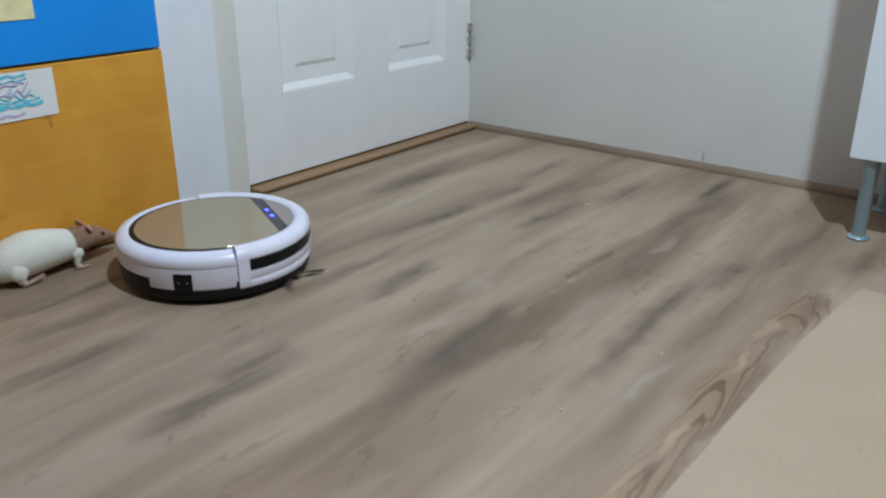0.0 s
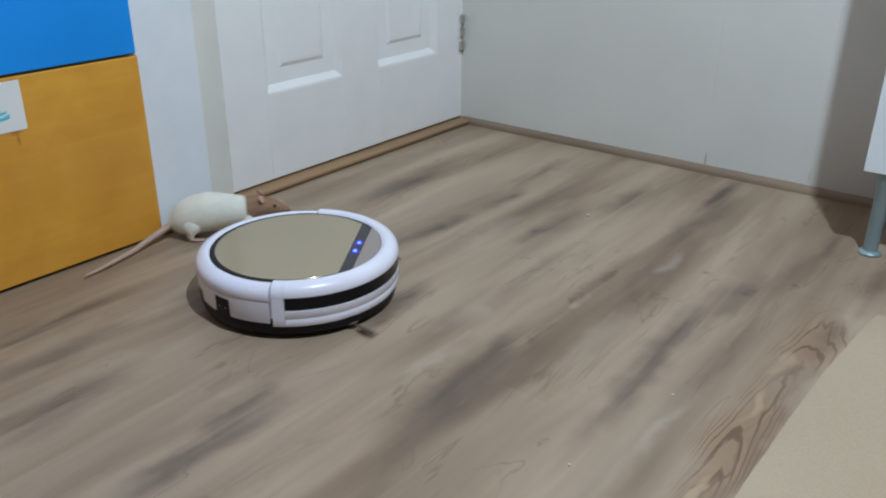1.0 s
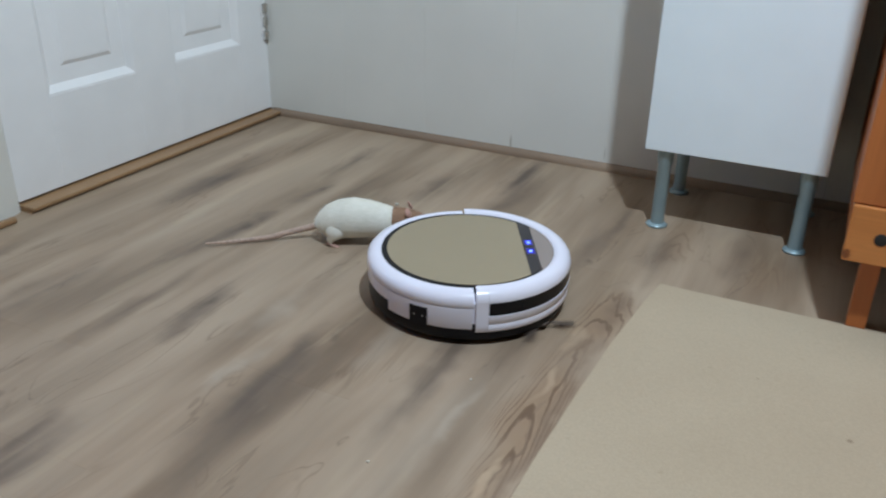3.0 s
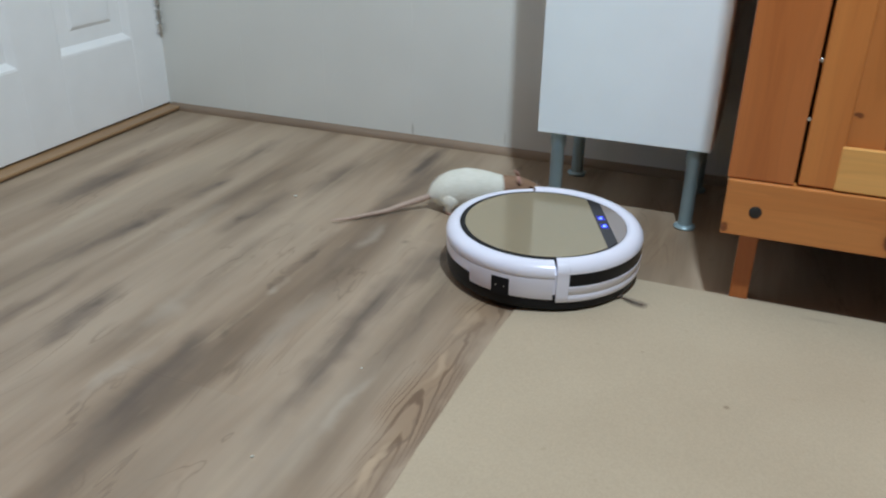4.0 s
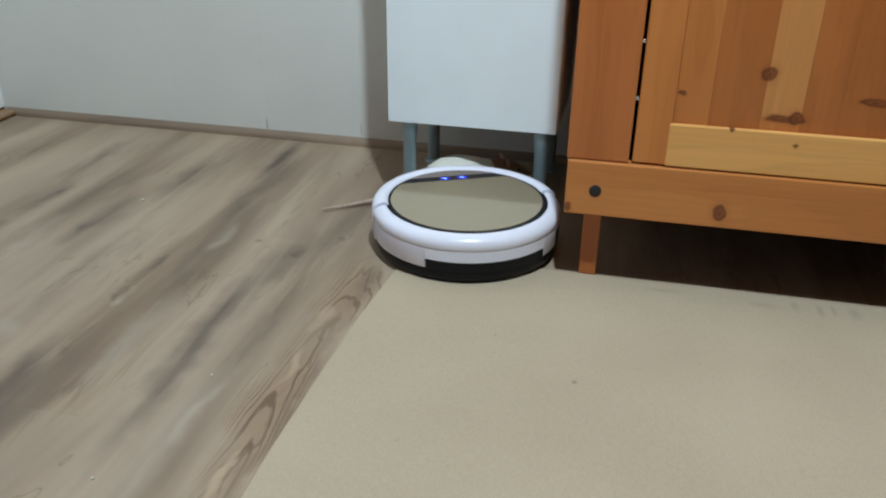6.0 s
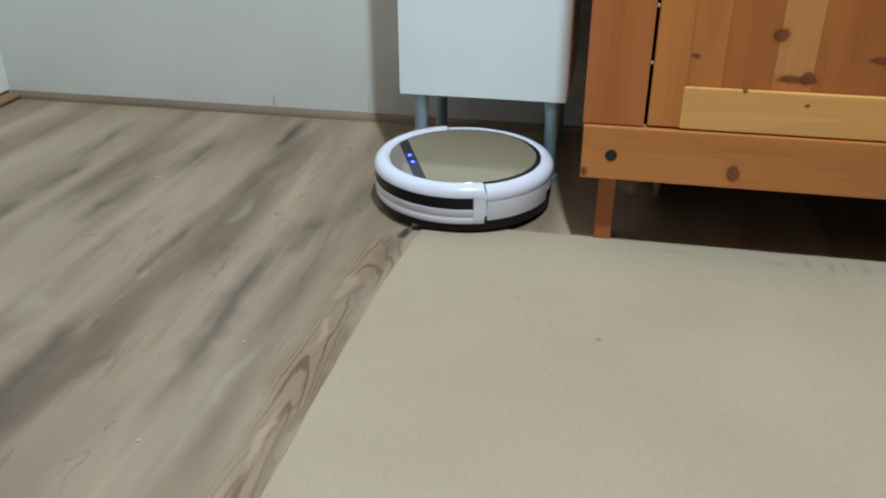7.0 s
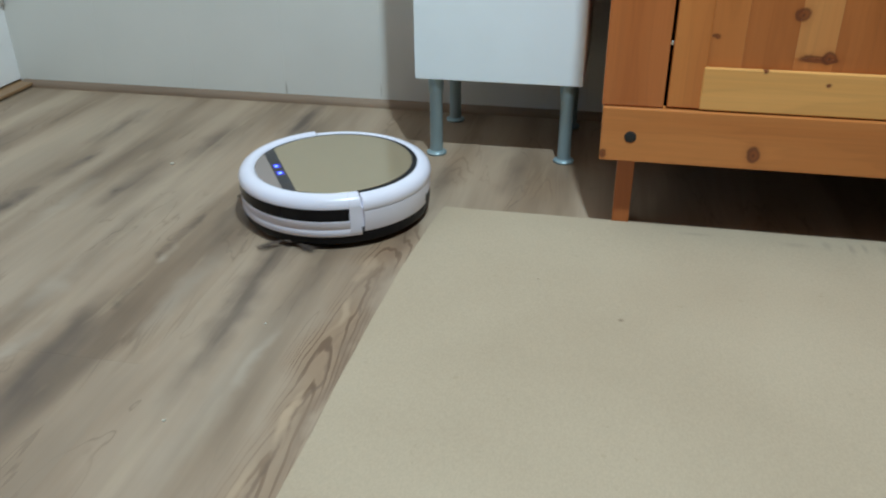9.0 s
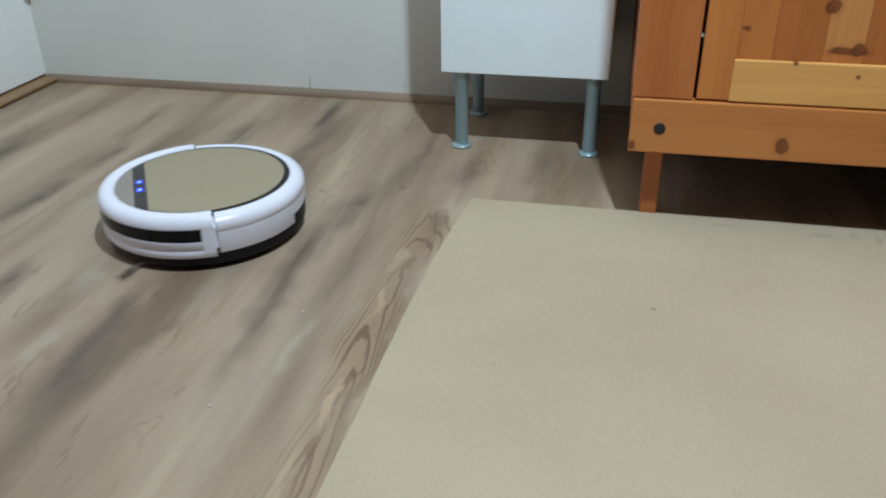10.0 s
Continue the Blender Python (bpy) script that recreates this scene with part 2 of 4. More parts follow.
def fur(name, lo, hi):
    k = Mat(name, 0.85, spec=0.25)
    n = k.noise(k.coords("Object", (0.25, 1, 1)), 320.0, 3, 0.7)
    g = k.noise(k.coords("Object"), 25.0, 2)
    base = k.mix(0.4, k.ramp(n, (0.3, lo), (0.7, hi)), k.ramp(g, (0.3, lo), (0.7, hi)))
    k.color(base)
    k.bump(n, 0.3, 0.001)
    return k.m


def glow(name, c, power):
    k = Mat(name, 0.4)
    k.color((0.02, 0.02, 0.05))
    k.b.inputs["Emission Color"].default_value = (*c, 1)
    k.b.inputs["Emission Strength"].default_value = power
    return k.m


M_FLOOR = floor_material()


def wall_material():
    """White paint with small chips at the feet of the joints and a faint grey bloom."""
    k = Mat("painted_board", 0.55)
    n = k.noise(k.coords("World"), 5.0, 4)
    base = k.ramp(n, (0.3, (0.685, 0.675, 0.632)), (0.7, (0.725, 0.713, 0.668)))
    w = k.coords("World")
    for x, z, sx, sz, d in ((0.671, 0.026, 0.0035, 0.024, 0.6), (0.889, 0.034, 0.003, 0.022, 0.35)):
        base = k.mix(k.math("MULTIPLY", k.ellipse(w, x, 0, z, sx, 1.0, sz, 0.8), d), base, (0.30, 0.26, 0.2))
    k.color(base)
    k.bump(k.noise(w, 60.0, 4), 0.04, 0.001)
    return k.m


def stained_front():
    """Orange-stained board: soft mottling, faint lengthwise grain, a brown drip under the drawing."""
    k = Mat("orange_stained_board", 0.33)
    w = k.coords("World")
    base = k.ramp(k.noise(w, 7.0, 4, 0.55, 0.4), (0.3, (0.66, 0.295, 0.034)), (0.7, (0.79, 0.40, 0.052)))
    base = k.mix(0.16, base, k.ramp(k.noise(k.coords("World", (1, 0.06, 1)), 70.0, 4), (0.3, 0.72), (0.7, 1.12)), "MULTIPLY")
    for y, z, sy, sz, d in ((-1.176, 0.240, 0.014, 0.006, 0.55), (-1.173, 0.229, 0.004, 0.014, 0.6), (-1.42, 0.15, 0.05, 0.03, 0.2), (-1.28, 0.10, 0.02, 0.012, 0.25)):
        base = k.mix(k.math("MULTIPLY", k.ellipse(w, 0, y, z, 1.0, sy, sz, 0.9), d), base, (0.25, 0.085, 0.018))
    k.color(base)
    k.bump(k.noise(w, 90.0, 3), 0.03, 0.0006)
    return k.m


M_WALL = wall_material()
M_JAMB = plain("jamb_paint", (0.74, 0.73, 0.68), 0.4, var=0.03, scale=14)
# darkened so the unseen walls and ceiling bounce little, warm light
M_LOWBOUNCE = plain("low_bounce_plaster", (0.135, 0.098, 0.060), 0.8, var=0.03, scale=12, bump=0.1)
M_DOOR = plain("door_paint", (0.85, 0.845, 0.84), 0.32, var=0.02, scale=14, bump=0.03)
M_FRAME = plain("frame_paint", (0.77, 0.80, 0.84), 0.35, var=0.03, scale=14)
M_TRIM = pine("oak_trim", (0.20, 0.135, 0.09), (0.30, 0.215, 0.15), "X")
M_THRESH = pine("oak_threshold", (0.28, 0.16, 0.075), (0.38, 0.23, 0.115), "Y")
M_DARK = plain("shadow_gap", (0.02, 0.018, 0.016), 0.8)
M_ORANGE = stained_front()
M_BLUE = plain("blue_paint", (0.012, 0.285, 0.84), 0.3, var=0.04, scale=8)
M_PAPER = plain("paper", (0.80, 0.80, 0.78), 0.8, var=0.02)
M_CRUMB = plain("crumb", (0.62, 0.58, 0.50), 0.9, var=0.1, scale=400)
M_YELLOW = plain("yellow_card", (0.80, 0.72, 0.40), 0.7, var=0.1, scale=40)
M_INK = plain("teal_crayon", (0.10, 0.58, 0.74), 0.7, var=0.15, scale=120)
M_INK2 = plain("violet_crayon", (0.52, 0.45, 0.68), 0.7, var=0.1, scale=120)
M_SHELF = plain("white_foil", (0.86, 0.935, 0.965), 0.4, var=0.02, scale=10)
M_LEG = plain("grey_blue_metal", (0.30, 0.40, 0.43), 0.4, 0.3, var=0.05)
M_PINE = pine("stained_pine", (0.433, 0.127, 0.030), (0.533, 0.172, 0.047), "Z")
M_RAIL = pine("stained_pine_rail", (0.498, 0.168, 0.040), (0.612, 0.233, 0.063), "X", ((1.579, -0.53, 0.141, 0.0105), (1.371, -0.53, 0.128, 0.006), (2.02, -0.53, 0.16, 0.012)))
M_LIGHTRAIL = pine("pale_pine_rail", (0.688, 0.325, 0.087), (0.812, 0.422, 0.133), "X", ((1.578, -0.52, 0.262, 0.004), (1.66, -0.52, 0.243, 0.004, 0.0025)))
PANEL_KNOTS = ((1.508, -0.51, 0.302, 0.007, 0.004), (1.612, -0.51, 0.334, 0.011, 0.012), (1.642, -0.51, 0.276, 0.030, 0.007), (1.655, -0.51, 0.278, 0.012, 0.010), (1.745, -0.51, 0.306, 0.022, 0.006), (1.468, -0.52, 0.25, 0.004, 0.006))
M_STILE = pine("pine_door_stile", (0.53, 0.172, 0.040), (0.62, 0.225, 0.056), "Z")
M_PANEL = pine("pine_panel_board", (0.484, 0.156, 0.034), (0.595, 0.216, 0.059), "Z", PANEL_KNOTS)
M_PANELRED = pine("red_pine_board", (0.380, 0.112, 0.023), (0.467, 0.150, 0.037), "Z", PANEL_KNOTS)
M_PANELPALE = pine("pale_pine_board", (0.550, 0.215, 0.061), (0.631, 0.277, 0.085), "Z", PANEL_KNOTS)
# dark brown for unseen cabinet boards, deepens the shade underneath
M_SHADEBOARD = plain("shade_hardboard", (0.085, 0.052, 0.032), 0.75, var=0.15, scale=60)
M_STEEL = plain("steel", (0.62, 0.61, 0.58), 0.3, 0.9)
M_RUG = rug_material()
M_WHITE = plain("white_plastic", (0.84, 0.83, 0.94), 0.24, var=0.015)
M_BLACK = plain("black_plastic", (0.008, 0.008, 0.010), 0.45, var=0.1, spec=0.2)
M_GLOSS = plain("black_window", (0.007, 0.007, 0.009), 0.25, var=0.05, spec=0.2)
M_MIRROR = plain("gold_mirror", (0.455, 0.38, 0.255), 0.09, 0.45, var=0.01)
M_MIRROR2 = plain("rose_mirror", (0.40, 0.34, 0.315), 0.12, 0.45, var=0.01)
M_STRIP = plain("smoked_strip", (0.022, 0.019, 0.024), 0.18)
M_LED = glow("blue_led", (0.07, 0.13, 1.0), 6.5)
M_LEDHALO = glow("blue_diffuser", (0.0, 0.006, 0.9), 0.42)
M_BRISTLE = plain("bristle", (0.09, 0.065, 0.05), 0.8)
M_FURW = fur("white_fur", (0.72, 0.70, 0.60), (0.88, 0.86, 0.78))
M_FURB = fur("brown_fur", (0.22, 0.125, 0.075), (0.40, 0.25, 0.165))
M_PINK = plain("pink_skin", (0.52, 0.30, 0.24), 0.6, var=0.12, scale=60, bump=0.2)
M_TAIL = plain("tail_skin", (0.47, 0.34, 0.27), 0.65, var=0.18, scale=200, bump=0.3)
M_EYE = plain("dark_eye", (0.02, 0.008, 0.008), 0.08)


# ---- shapes ----
def box(x0, x1, y0, y1, z0, z1, bevel=0.0, seg=2, bm=None):
    own = bmesh.new()
    bmesh.ops.create_cube(own, size=1.0, matrix=Matrix.Translation(((x0 + x1) / 2, (y0 + y1) / 2, (z0 + z1) / 2)) @ Matrix.Diagonal((x1 - x0, y1 - y0, z1 - z0, 1)))
    if bevel:
        bmesh.ops.bevel(own, geom=list(own.edges), offset=bevel, segments=seg, affect="EDGES", profile=0.5)
    return join(bm, own)


def join(bm, other):
    if bm is None:
        return other
    tmp = bpy.data.meshes.new("tmp")
    other.to_mesh(tmp)
    other.free()
    bm.from_mesh(tmp)
    bpy.data.meshes.remove(tmp)
    return bm


def tube(x, y, rings, n=24, bm=None, axis="Z"):
    """A turned body along an axis through x, y: rings of (height, radius), closed at both ends."""
    own = bmesh.new()
    loops = []
    for h, r in rings:
        loops.append([own.verts.new((x + r * math.cos(a), y + r * math.sin(a), h)) for a in (2 * math.pi * k / n for k in range(n))])
    for a, b in zip(loops, loops[1:]):
        for k in range(n):
            own.faces.new((a[k], a[(k + 1) % n], b[(k + 1) % n], b[k]))
    own.faces.new(loops[0][::-1])
    own.faces.new(loops[-1])
    if axis == "Y":
        bmesh.ops.rotate(own, verts=own.verts, matrix=Matrix.Rotation(math.pi / 2, 3, "X"))
    return join(bm, own)


def sector(profile, a0=0.0, a1=360.0, n=96, bm=None):
    """A closed profile of (radius, height) swept round z from a0 to a1 degrees."""
    own = bmesh.new()
    full = a1 - a0 >= 359.9
    k = max(3, int(n * (a1 - a0) / 360))
    loops = []
    for j in range(k if full else k + 1):
        a = radians(a0 + (a1 - a0) * j / k)
        loops.append([own.verts.new((r * math.cos(a), r * math.sin(a), z)) for r, z in profile])
    m = len(profile)
    pairs = list(zip(loops, loops[1:])) + ([(loops[-1], loops[0])] if full else [])
    for a, b in pairs:
        for j in range(m):
            own.faces.new((a[j], b[j], b[(j + 1) % m], a[(j + 1) % m]))
    if not full:
        own.faces.new(loops[0])
        own.faces.new(loops[-1][::-1])
    bmesh.ops.recalc_face_normals(own, faces=own.faces)
    return join(bm, own)


def loft(rings, n=20, bm=None):
    """Ellipses along x: (x, z middle, half-width, half-height), closed at both ends."""
    own = bmesh.new()
    loops = [[own.verts.new((x, w * math.cos(a), z + h * math.sin(a))) for a in (2 * math.pi * k / n for k in range(n))] for x, z, w, h in rings]
    for a, b in zip(loops, loops[1:]):
        for k in range(n):
            own.faces.new((a[k], a[(k + 1) % n], b[(k + 1) % n], b[k]))
    own.faces.new(loops[0])
    own.faces.new(loops[-1])
    bmesh.ops.recalc_face_normals(own, faces=own.faces)
    return join(bm, own)


def pipe(points, radii, n=12, bm=None):
    """A round bar through points."""
    own = bmesh.new()
    loops = []
    pts = [Vector(p) for p in points]
    for k, (p, r) in enumerate(zip(pts, radii)):
        d = (pts[min(k + 1, len(pts) - 1)] - pts[max(k - 1, 0)]).normalized()
        u = d.orthogonal().normalized() if k == 0 else (u - d * u.dot(d)).normalized()
        v = d.cross(u)
        loops.append([own.verts.new(p + r * (math.cos(a) * u + math.sin(a) * v)) for a in (2 * math.pi * j / n for j in range(n))])
    for a, b in zip(loops, loops[1:]):
        for k in range(n):
            own.faces.new((a[k], a[(k + 1) % n], b[(k + 1) % n], b[k]))
    own.faces.new(loops[0])
    own.faces.new(loops[-1])
    bmesh.ops.recalc_face_normals(own, faces=own.faces)
    return join(bm, own)


def part(name, bm, material, parent=None, label="", smooth=False):
    me = bpy.data.meshes.new(name)
    bm.to_mesh(me)
    bm.free()
    me.materials.append(material)
    if smooth:
        for p in me.polygons:
            p.use_smooth = True
        me.set_sharp_from_angle(angle=radians(40))
    ob = new(name, me)
    if parent is not None:
        ob.parent = parent
    return tagged(ob, label)


def setting(name, bm, material, label="", category="", smooth=False):
    return tagged(part(name, bm, material, None, label, smooth), category=category or name.split("_")[0], kind="structure")


# ---- the room ----
EAST, SOUTH, TOP = 3.9, -4.2, 2.5


def build_room():
    wn = setting("wall_north", box(-0.5, EAST + 0.15, 0.012, 0.16, 0, TOP), M_LOWBOUNCE, "white painted wall clad with boards", "wall")
    # boards of the cladding, with narrow open joints
    edges = [0.0] + [0.23 + 0.22 * k for k in range(17)] + [EAST]
    for a, b in zip(edges, edges[1:]):
        part("panel", box(a + 0.00012, b - 0.00012, -0.003, 0.012, 0.012, TOP, 0.0002, 1), M_WALL, wn)
    # unseen walls, added to close the room and held dark against bounce light
    setting("wall_east", box(EAST, EAST + 0.15, SOUTH, 0.012, 0, TOP), M_LOWBOUNCE, "unseen plain wall, kept dark to cut bounce light", "wall")
    setting("wall_south", box(-0.5, EAST + 0.15, SOUTH - 0.15, SOUTH, 0, TOP), M_LOWBOUNCE, "unseen plain wall, kept dark to cut bounce light", "wall")
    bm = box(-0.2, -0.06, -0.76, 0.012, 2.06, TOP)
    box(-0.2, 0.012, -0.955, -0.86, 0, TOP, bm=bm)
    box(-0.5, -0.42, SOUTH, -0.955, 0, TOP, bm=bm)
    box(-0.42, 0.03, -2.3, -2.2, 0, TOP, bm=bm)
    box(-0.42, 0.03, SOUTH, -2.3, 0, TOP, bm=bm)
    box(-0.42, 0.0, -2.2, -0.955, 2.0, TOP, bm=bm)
    setting("wall_west", bm, M_LOWBOUNCE, "wall round the door and closet, kept dark to cut bounce light", "wall")
    # unseen too, dark for the same low fill
    setting("ceiling", box(-0.5, EAST + 0.15, SOUTH - 0.15, 0.16, TOP, TOP + 0.1), M_LOWBOUNCE, "unseen plain ceiling, kept dark to cut bounce light")
    # trim along the foot of the north wall: a quarter round
    prof = [(-0.003, 0.0), (-0.017, 0.0), (-0.0165, 0.006), (-0.014, 0.011), (-0.009, 0.0145), (-0.003, 0.016)]
    bm = bmesh.new()
    ends = [[bm.verts.new((x, y, z)) for y, z in prof] for x in (0.012, EAST)]
    for k in range(len(prof)):
        bm.faces.new((ends[0][k], ends[1][k], ends[1][(k + 1) % len(prof)], ends[0][(k + 1) % len(prof)]))
    bm.faces.new(ends[0]), bm.faces.new(ends[1])
    bmesh.ops.recalc_face_normals(bm, faces=bm.faces)
    setting("baseboard", bm, M_TRIM, "brown oak quarter-round trim along the wall", "trim", True)
    # short piece between the frame and the corner of the closet
    setting("trim", box(0.0345, 0.048, -0.955, -0.800, 0.0, 0.0115, 0.004), M_THRESH, "narrow brown trim at the door frame", "trim")


def build_door():
    # casing and stepped jamb
    bm = box(0.012, 0.034, -0.953, -0.832, 0, 2.14, 0.002)
    setting("door_frame", bm, M_FRAME, "white painted door casing", "door frame")
    bm = splayed_jamb()
    box(-0.2, -0.04, -0.763, -0.745, 0, 2.10, 0.002, bm=bm)
    box(-0.2, 0.02, -0.78, 0.008, 2.045, 2.10, 0.002, bm=bm)
    setting("door_jamb", bm, M_JAMB, "white painted stepped door jamb", "door frame")
    door = setting("door_1", door_leaf(), M_DOOR, "closed white panelled door", "door")
    for y0, y1 in ((-0.655, -0.437), (-0.325, -0.105)):
        for z0, z1 in ((0.192, 0.98), (1.14, 1.88)):
            part("door_panel", raised_panel(y0, y1, z0, z1), M_DOOR, door)
    # hinge in the corner: leaf, knuckle barrels, pin head
    for z in (0.19, 1.75):
        h = part("hinge", box(0.0045, 0.0062, -0.021, -0.004, z, z + 0.10, 0.0006, 1), M_DOOR, door, "small steel hinge")
        for k in range(3):
            part("knuckle", tube(0.0115, -0.0125, [(z + 0.033 * k, 0.004), (z + 0.033 * k + 0.001, 0.0062), (z + 0.033 * k + 0.021, 0.0062), (z + 0.033 * k + 0.022, 0.004)], 14), M_STEEL, h, smooth=True)
    hd = part("door_handle", pipe([(0.004, -0.70, 1.03), (0.05, -0.70, 1.03), (0.055, -0.69, 1.03), (0.055, -0.59, 1.03)], [0.009, 0.009, 0.009, 0.008]), M_STEEL, door, smooth=True)
    # threshold: two oak strips with a dark slot
    bm = box(-0.06, 0.004, -0.764, 0.006, 0.0, 0.011, 0.002)
    box(0.0035, 0.041, -0.760, 0.006, 0.0045, 0.0115, 0.002, bm=bm)
    box(0.0035, 0.033, -0.760, 0.006, 0.0, 0.005, bm=bm)
    setting("threshold", bm, M_THRESH, "brown oak threshold strip under the door", "threshold")


def splayed_jamb():
    """The jamb post, whose face leans back towards the door."""
    plan = [(-0.2, -0.8315), (0.030, -0.8315), (0.031, -0.829), (0.010, -0.766), (0.007, -0.7625), (-0.2, -0.7625)]
    bm = bmesh.new()
    lo = [bm.verts.new((x, y, 0)) for x, y in plan]
    hi = [bm.verts.new((x, y, 2.10)) for x, y in plan]
    for k in range(len(plan)):
        j = (k + 1) % len(plan)
        bm.faces.new((lo[k], lo[j], hi[j], hi[k]))
    bm.faces.new(lo[::-1]), bm.faces.new(hi)
    bmesh.ops.recalc_face_normals(bm, faces=bm.faces)
    return bm


def door_leaf():
    """The leaf as stiles and rails round four openings, with a backing."""
    y0, y1, z0, z1 = -0.760, -0.002, 0.0155, 2.04
    ys = [y0, -0.655, -0.437, -0.325, -0.105, y1]
    bm = box(-0.036, -0.010, y0, y1, z0, z1)
    for a, b in ((0, 1), (2, 3), (4, 5)):
        box(-0.0105, 0.004, ys[a], ys[b], z0, z1, 0.0012, 1, bm)
    for a, b in ((1, 2), (3, 4)):
        for c, d in ((z0, 0.192), (0.98, 1.14), (1.88, z1)):
            box(-0.0105, 0.004, ys[a] - 0.0005, ys[b] + 0.0005, c, d, 0.0012, 1, bm)
    return bm


def raised_panel(y0, y1, z0, z1):
    """A field panel: a sloping moulded border that falls inwards, then rises to a flat field."""
    bm = bmesh.new()
    rings = []
    for inset, x in ((0.0, 0.0035), (0.0025, 0.0032), (0.0155, -0.0088), (0.046, -0.0092), (0.054, -0.0050), (0.060, -0.0045)):
        rings.append([bm.verts.new((x, y, z)) for y, z in ((y0 + inset, z0 + inset), (y1 - inset, z0 + inset), (y1 - inset, z1 - inset), (y0 + inset, z1 - inset))])
    for a, b in zip(rings, rings[1:]):
        for k in range(4):
            bm.faces.new((a[k], a[(k + 1) % 4], b[(k + 1) % 4], b[k]))
    bm.faces.new(rings[-1])
    back = [bm.verts.new((-0.0099, v.co.y, v.co.z)) for v in rings[0]]
    for k in range(4):
        bm.faces.new((back[k], back[(k + 1) % 4], rings[0][(k + 1) % 4], rings[0][k]))
    bm.faces.new(back[::-1])
    bmesh.ops.recalc_face_normals(bm, faces=bm.faces)
    return bm


def build_closet():
    """The closet with stacked coloured fronts beside the door."""
    c = tagged(new("drawer_unit"), "drawer unit with an orange and a blue front", "drawers")
    part("carcass", box(-0.41, 0.030, -2.19, -0.960, 0.012, 1.95, 0.002), M_PINE, c)
    part("drawer_front", box(0.0305, 0.048, -1.56, -0.957, 0.006, 0.321, 0.002), M_ORANGE, c, "orange wooden front")
    part("drawer_front", box(0.0305, 0.048, -2.18, -1.564, 0.006, 0.321, 0.002), M_ORANGE, c, "orange wooden front")
    part("drawer_front", box(0.0305, 0.0485, -1.56, -0.959, 0.325, 0.80, 0.002), M_BLUE, c, "bright blue front")
    part("drawer_front", box(0.0305, 0.0485, -2.18, -1.564, 0.325, 0.80, 0.002), M_BLUE, c, "bright blue front")
    part("plinth", box(-0.40, 0.028, -2.18, -0.965, 0.0, 0.0115), M_DARK, c)
    d = tagged(new("drawing"), "white paper with teal and violet crayon, taped to the orange front", "drawing")
    part("sheet", curled_sheet(0.0492, -1.36, -1.157, 0.243, 0.3165), M_PAPER, d)
    for y0, y1, z0, z1, m in ((-1.31, -1.180, 0.2625, 0.2675, M_INK), (-1.32, -1.184, 0.2700, 0.2730, M_INK), (-1.33, -1.20, 0.3085, 0.3115, M_INK), (-1.34, -1.21, 0.2500, 0.2530, M_INK2)):
        part("stroke", crayon(0.0505, y0, y1, z0, z1), m, d)
    for row, (z, y1, swing, m) in enumerate(((0.3035, -1.195, 0.004, M_INK), (0.2975, -1.200, 0.005, M_INK2), (0.2830, -1.190, 0.007, M_INK2), (0.2785, -1.186, 0.005, M_INK))):
        wave = [(0.0510 + bow(-1.34 + j * 0.004, z), -1.34 + j * 0.004, z + swing * math.sin(j * 1.15 + row * 1.9) * (0.6 + 0.4 * math.sin(j * 0.37 + row))) for j in range(int((y1 + 1.34) / 0.004))]
        part("stroke", pipe(wave, [0.0008] * len(wave), 5), m, d)
    for k in range(6):
        y = -1.31 + 0.021 * k
        part("stroke", pipe([(0.0509, y + 0.0075 * math.cos(a), 0.290 + 0.009 * math.sin(a + 0.3 * k)) for a in [j * 0.62 for j in range(9)]], [0.0008] * 9, 5), M_INK2, d)
    n = tagged(new("card"), "small yellow card on the blue front", "card")
    part("sheet", curled_sheet(0.0497, -1.30, -1.169, 0.391, 0.50), M_YELLOW, n)


def slab(grid, thick):
    """A thin body: a grid of points as its front, and the same moved back along x."""
    bm = bmesh.new()
    f = [[bm.verts.new(p) for p in row] for row in grid]
    g = [[bm.verts.new((p[0] - thick, p[1], p[2])) for p in row] for row in grid]
    n, m = len(grid), len(grid[0])
    for j in range(n - 1):
        for i in range(m - 1):
            bm.faces.new((f[j][i], f[j][i + 1], f[j + 1][i + 1], f[j + 1][i]))
            bm.faces.new((g[j][i], g[j + 1][i], g[j + 1][i + 1], g[j][i + 1]))
    for i in range(m - 1):
        bm.faces.new((g[0][i], g[0][i + 1], f[0][i + 1], f[0][i]))
        bm.faces.new((f[-1][i], f[-1][i + 1], g[-1][i + 1], g[-1][i]))
    for j in range(n - 1):
        bm.faces.new((f[j][0], f[j + 1][0], g[j + 1][0], g[j][0]))
        bm.faces.new((g[j][-1], g[j + 1][-1], f[j + 1][-1], f[j][-1]))
    return bm


def bow(y, z):
    """How far the taped sheets stand off the front."""
    return 0.0006 * math.sin(31 * y + 40 * z) + 0.0008


def crayon(x, y0, y1, z0, z1):
    ys = [y0 + (y1 - y0) * j / 14 for j in range(15)]
    lo = [(x + bow(y, z0), y, z0 + 0.002 * math.cos(j * 2.3)) for j, y in enumerate(ys)]
    hi = [(x + bow(y, z1), y, z1 + 0.002 * math.sin(j * 1.9)) for j, y in enumerate(ys)]
    return slab([lo, hi], 0.0006)


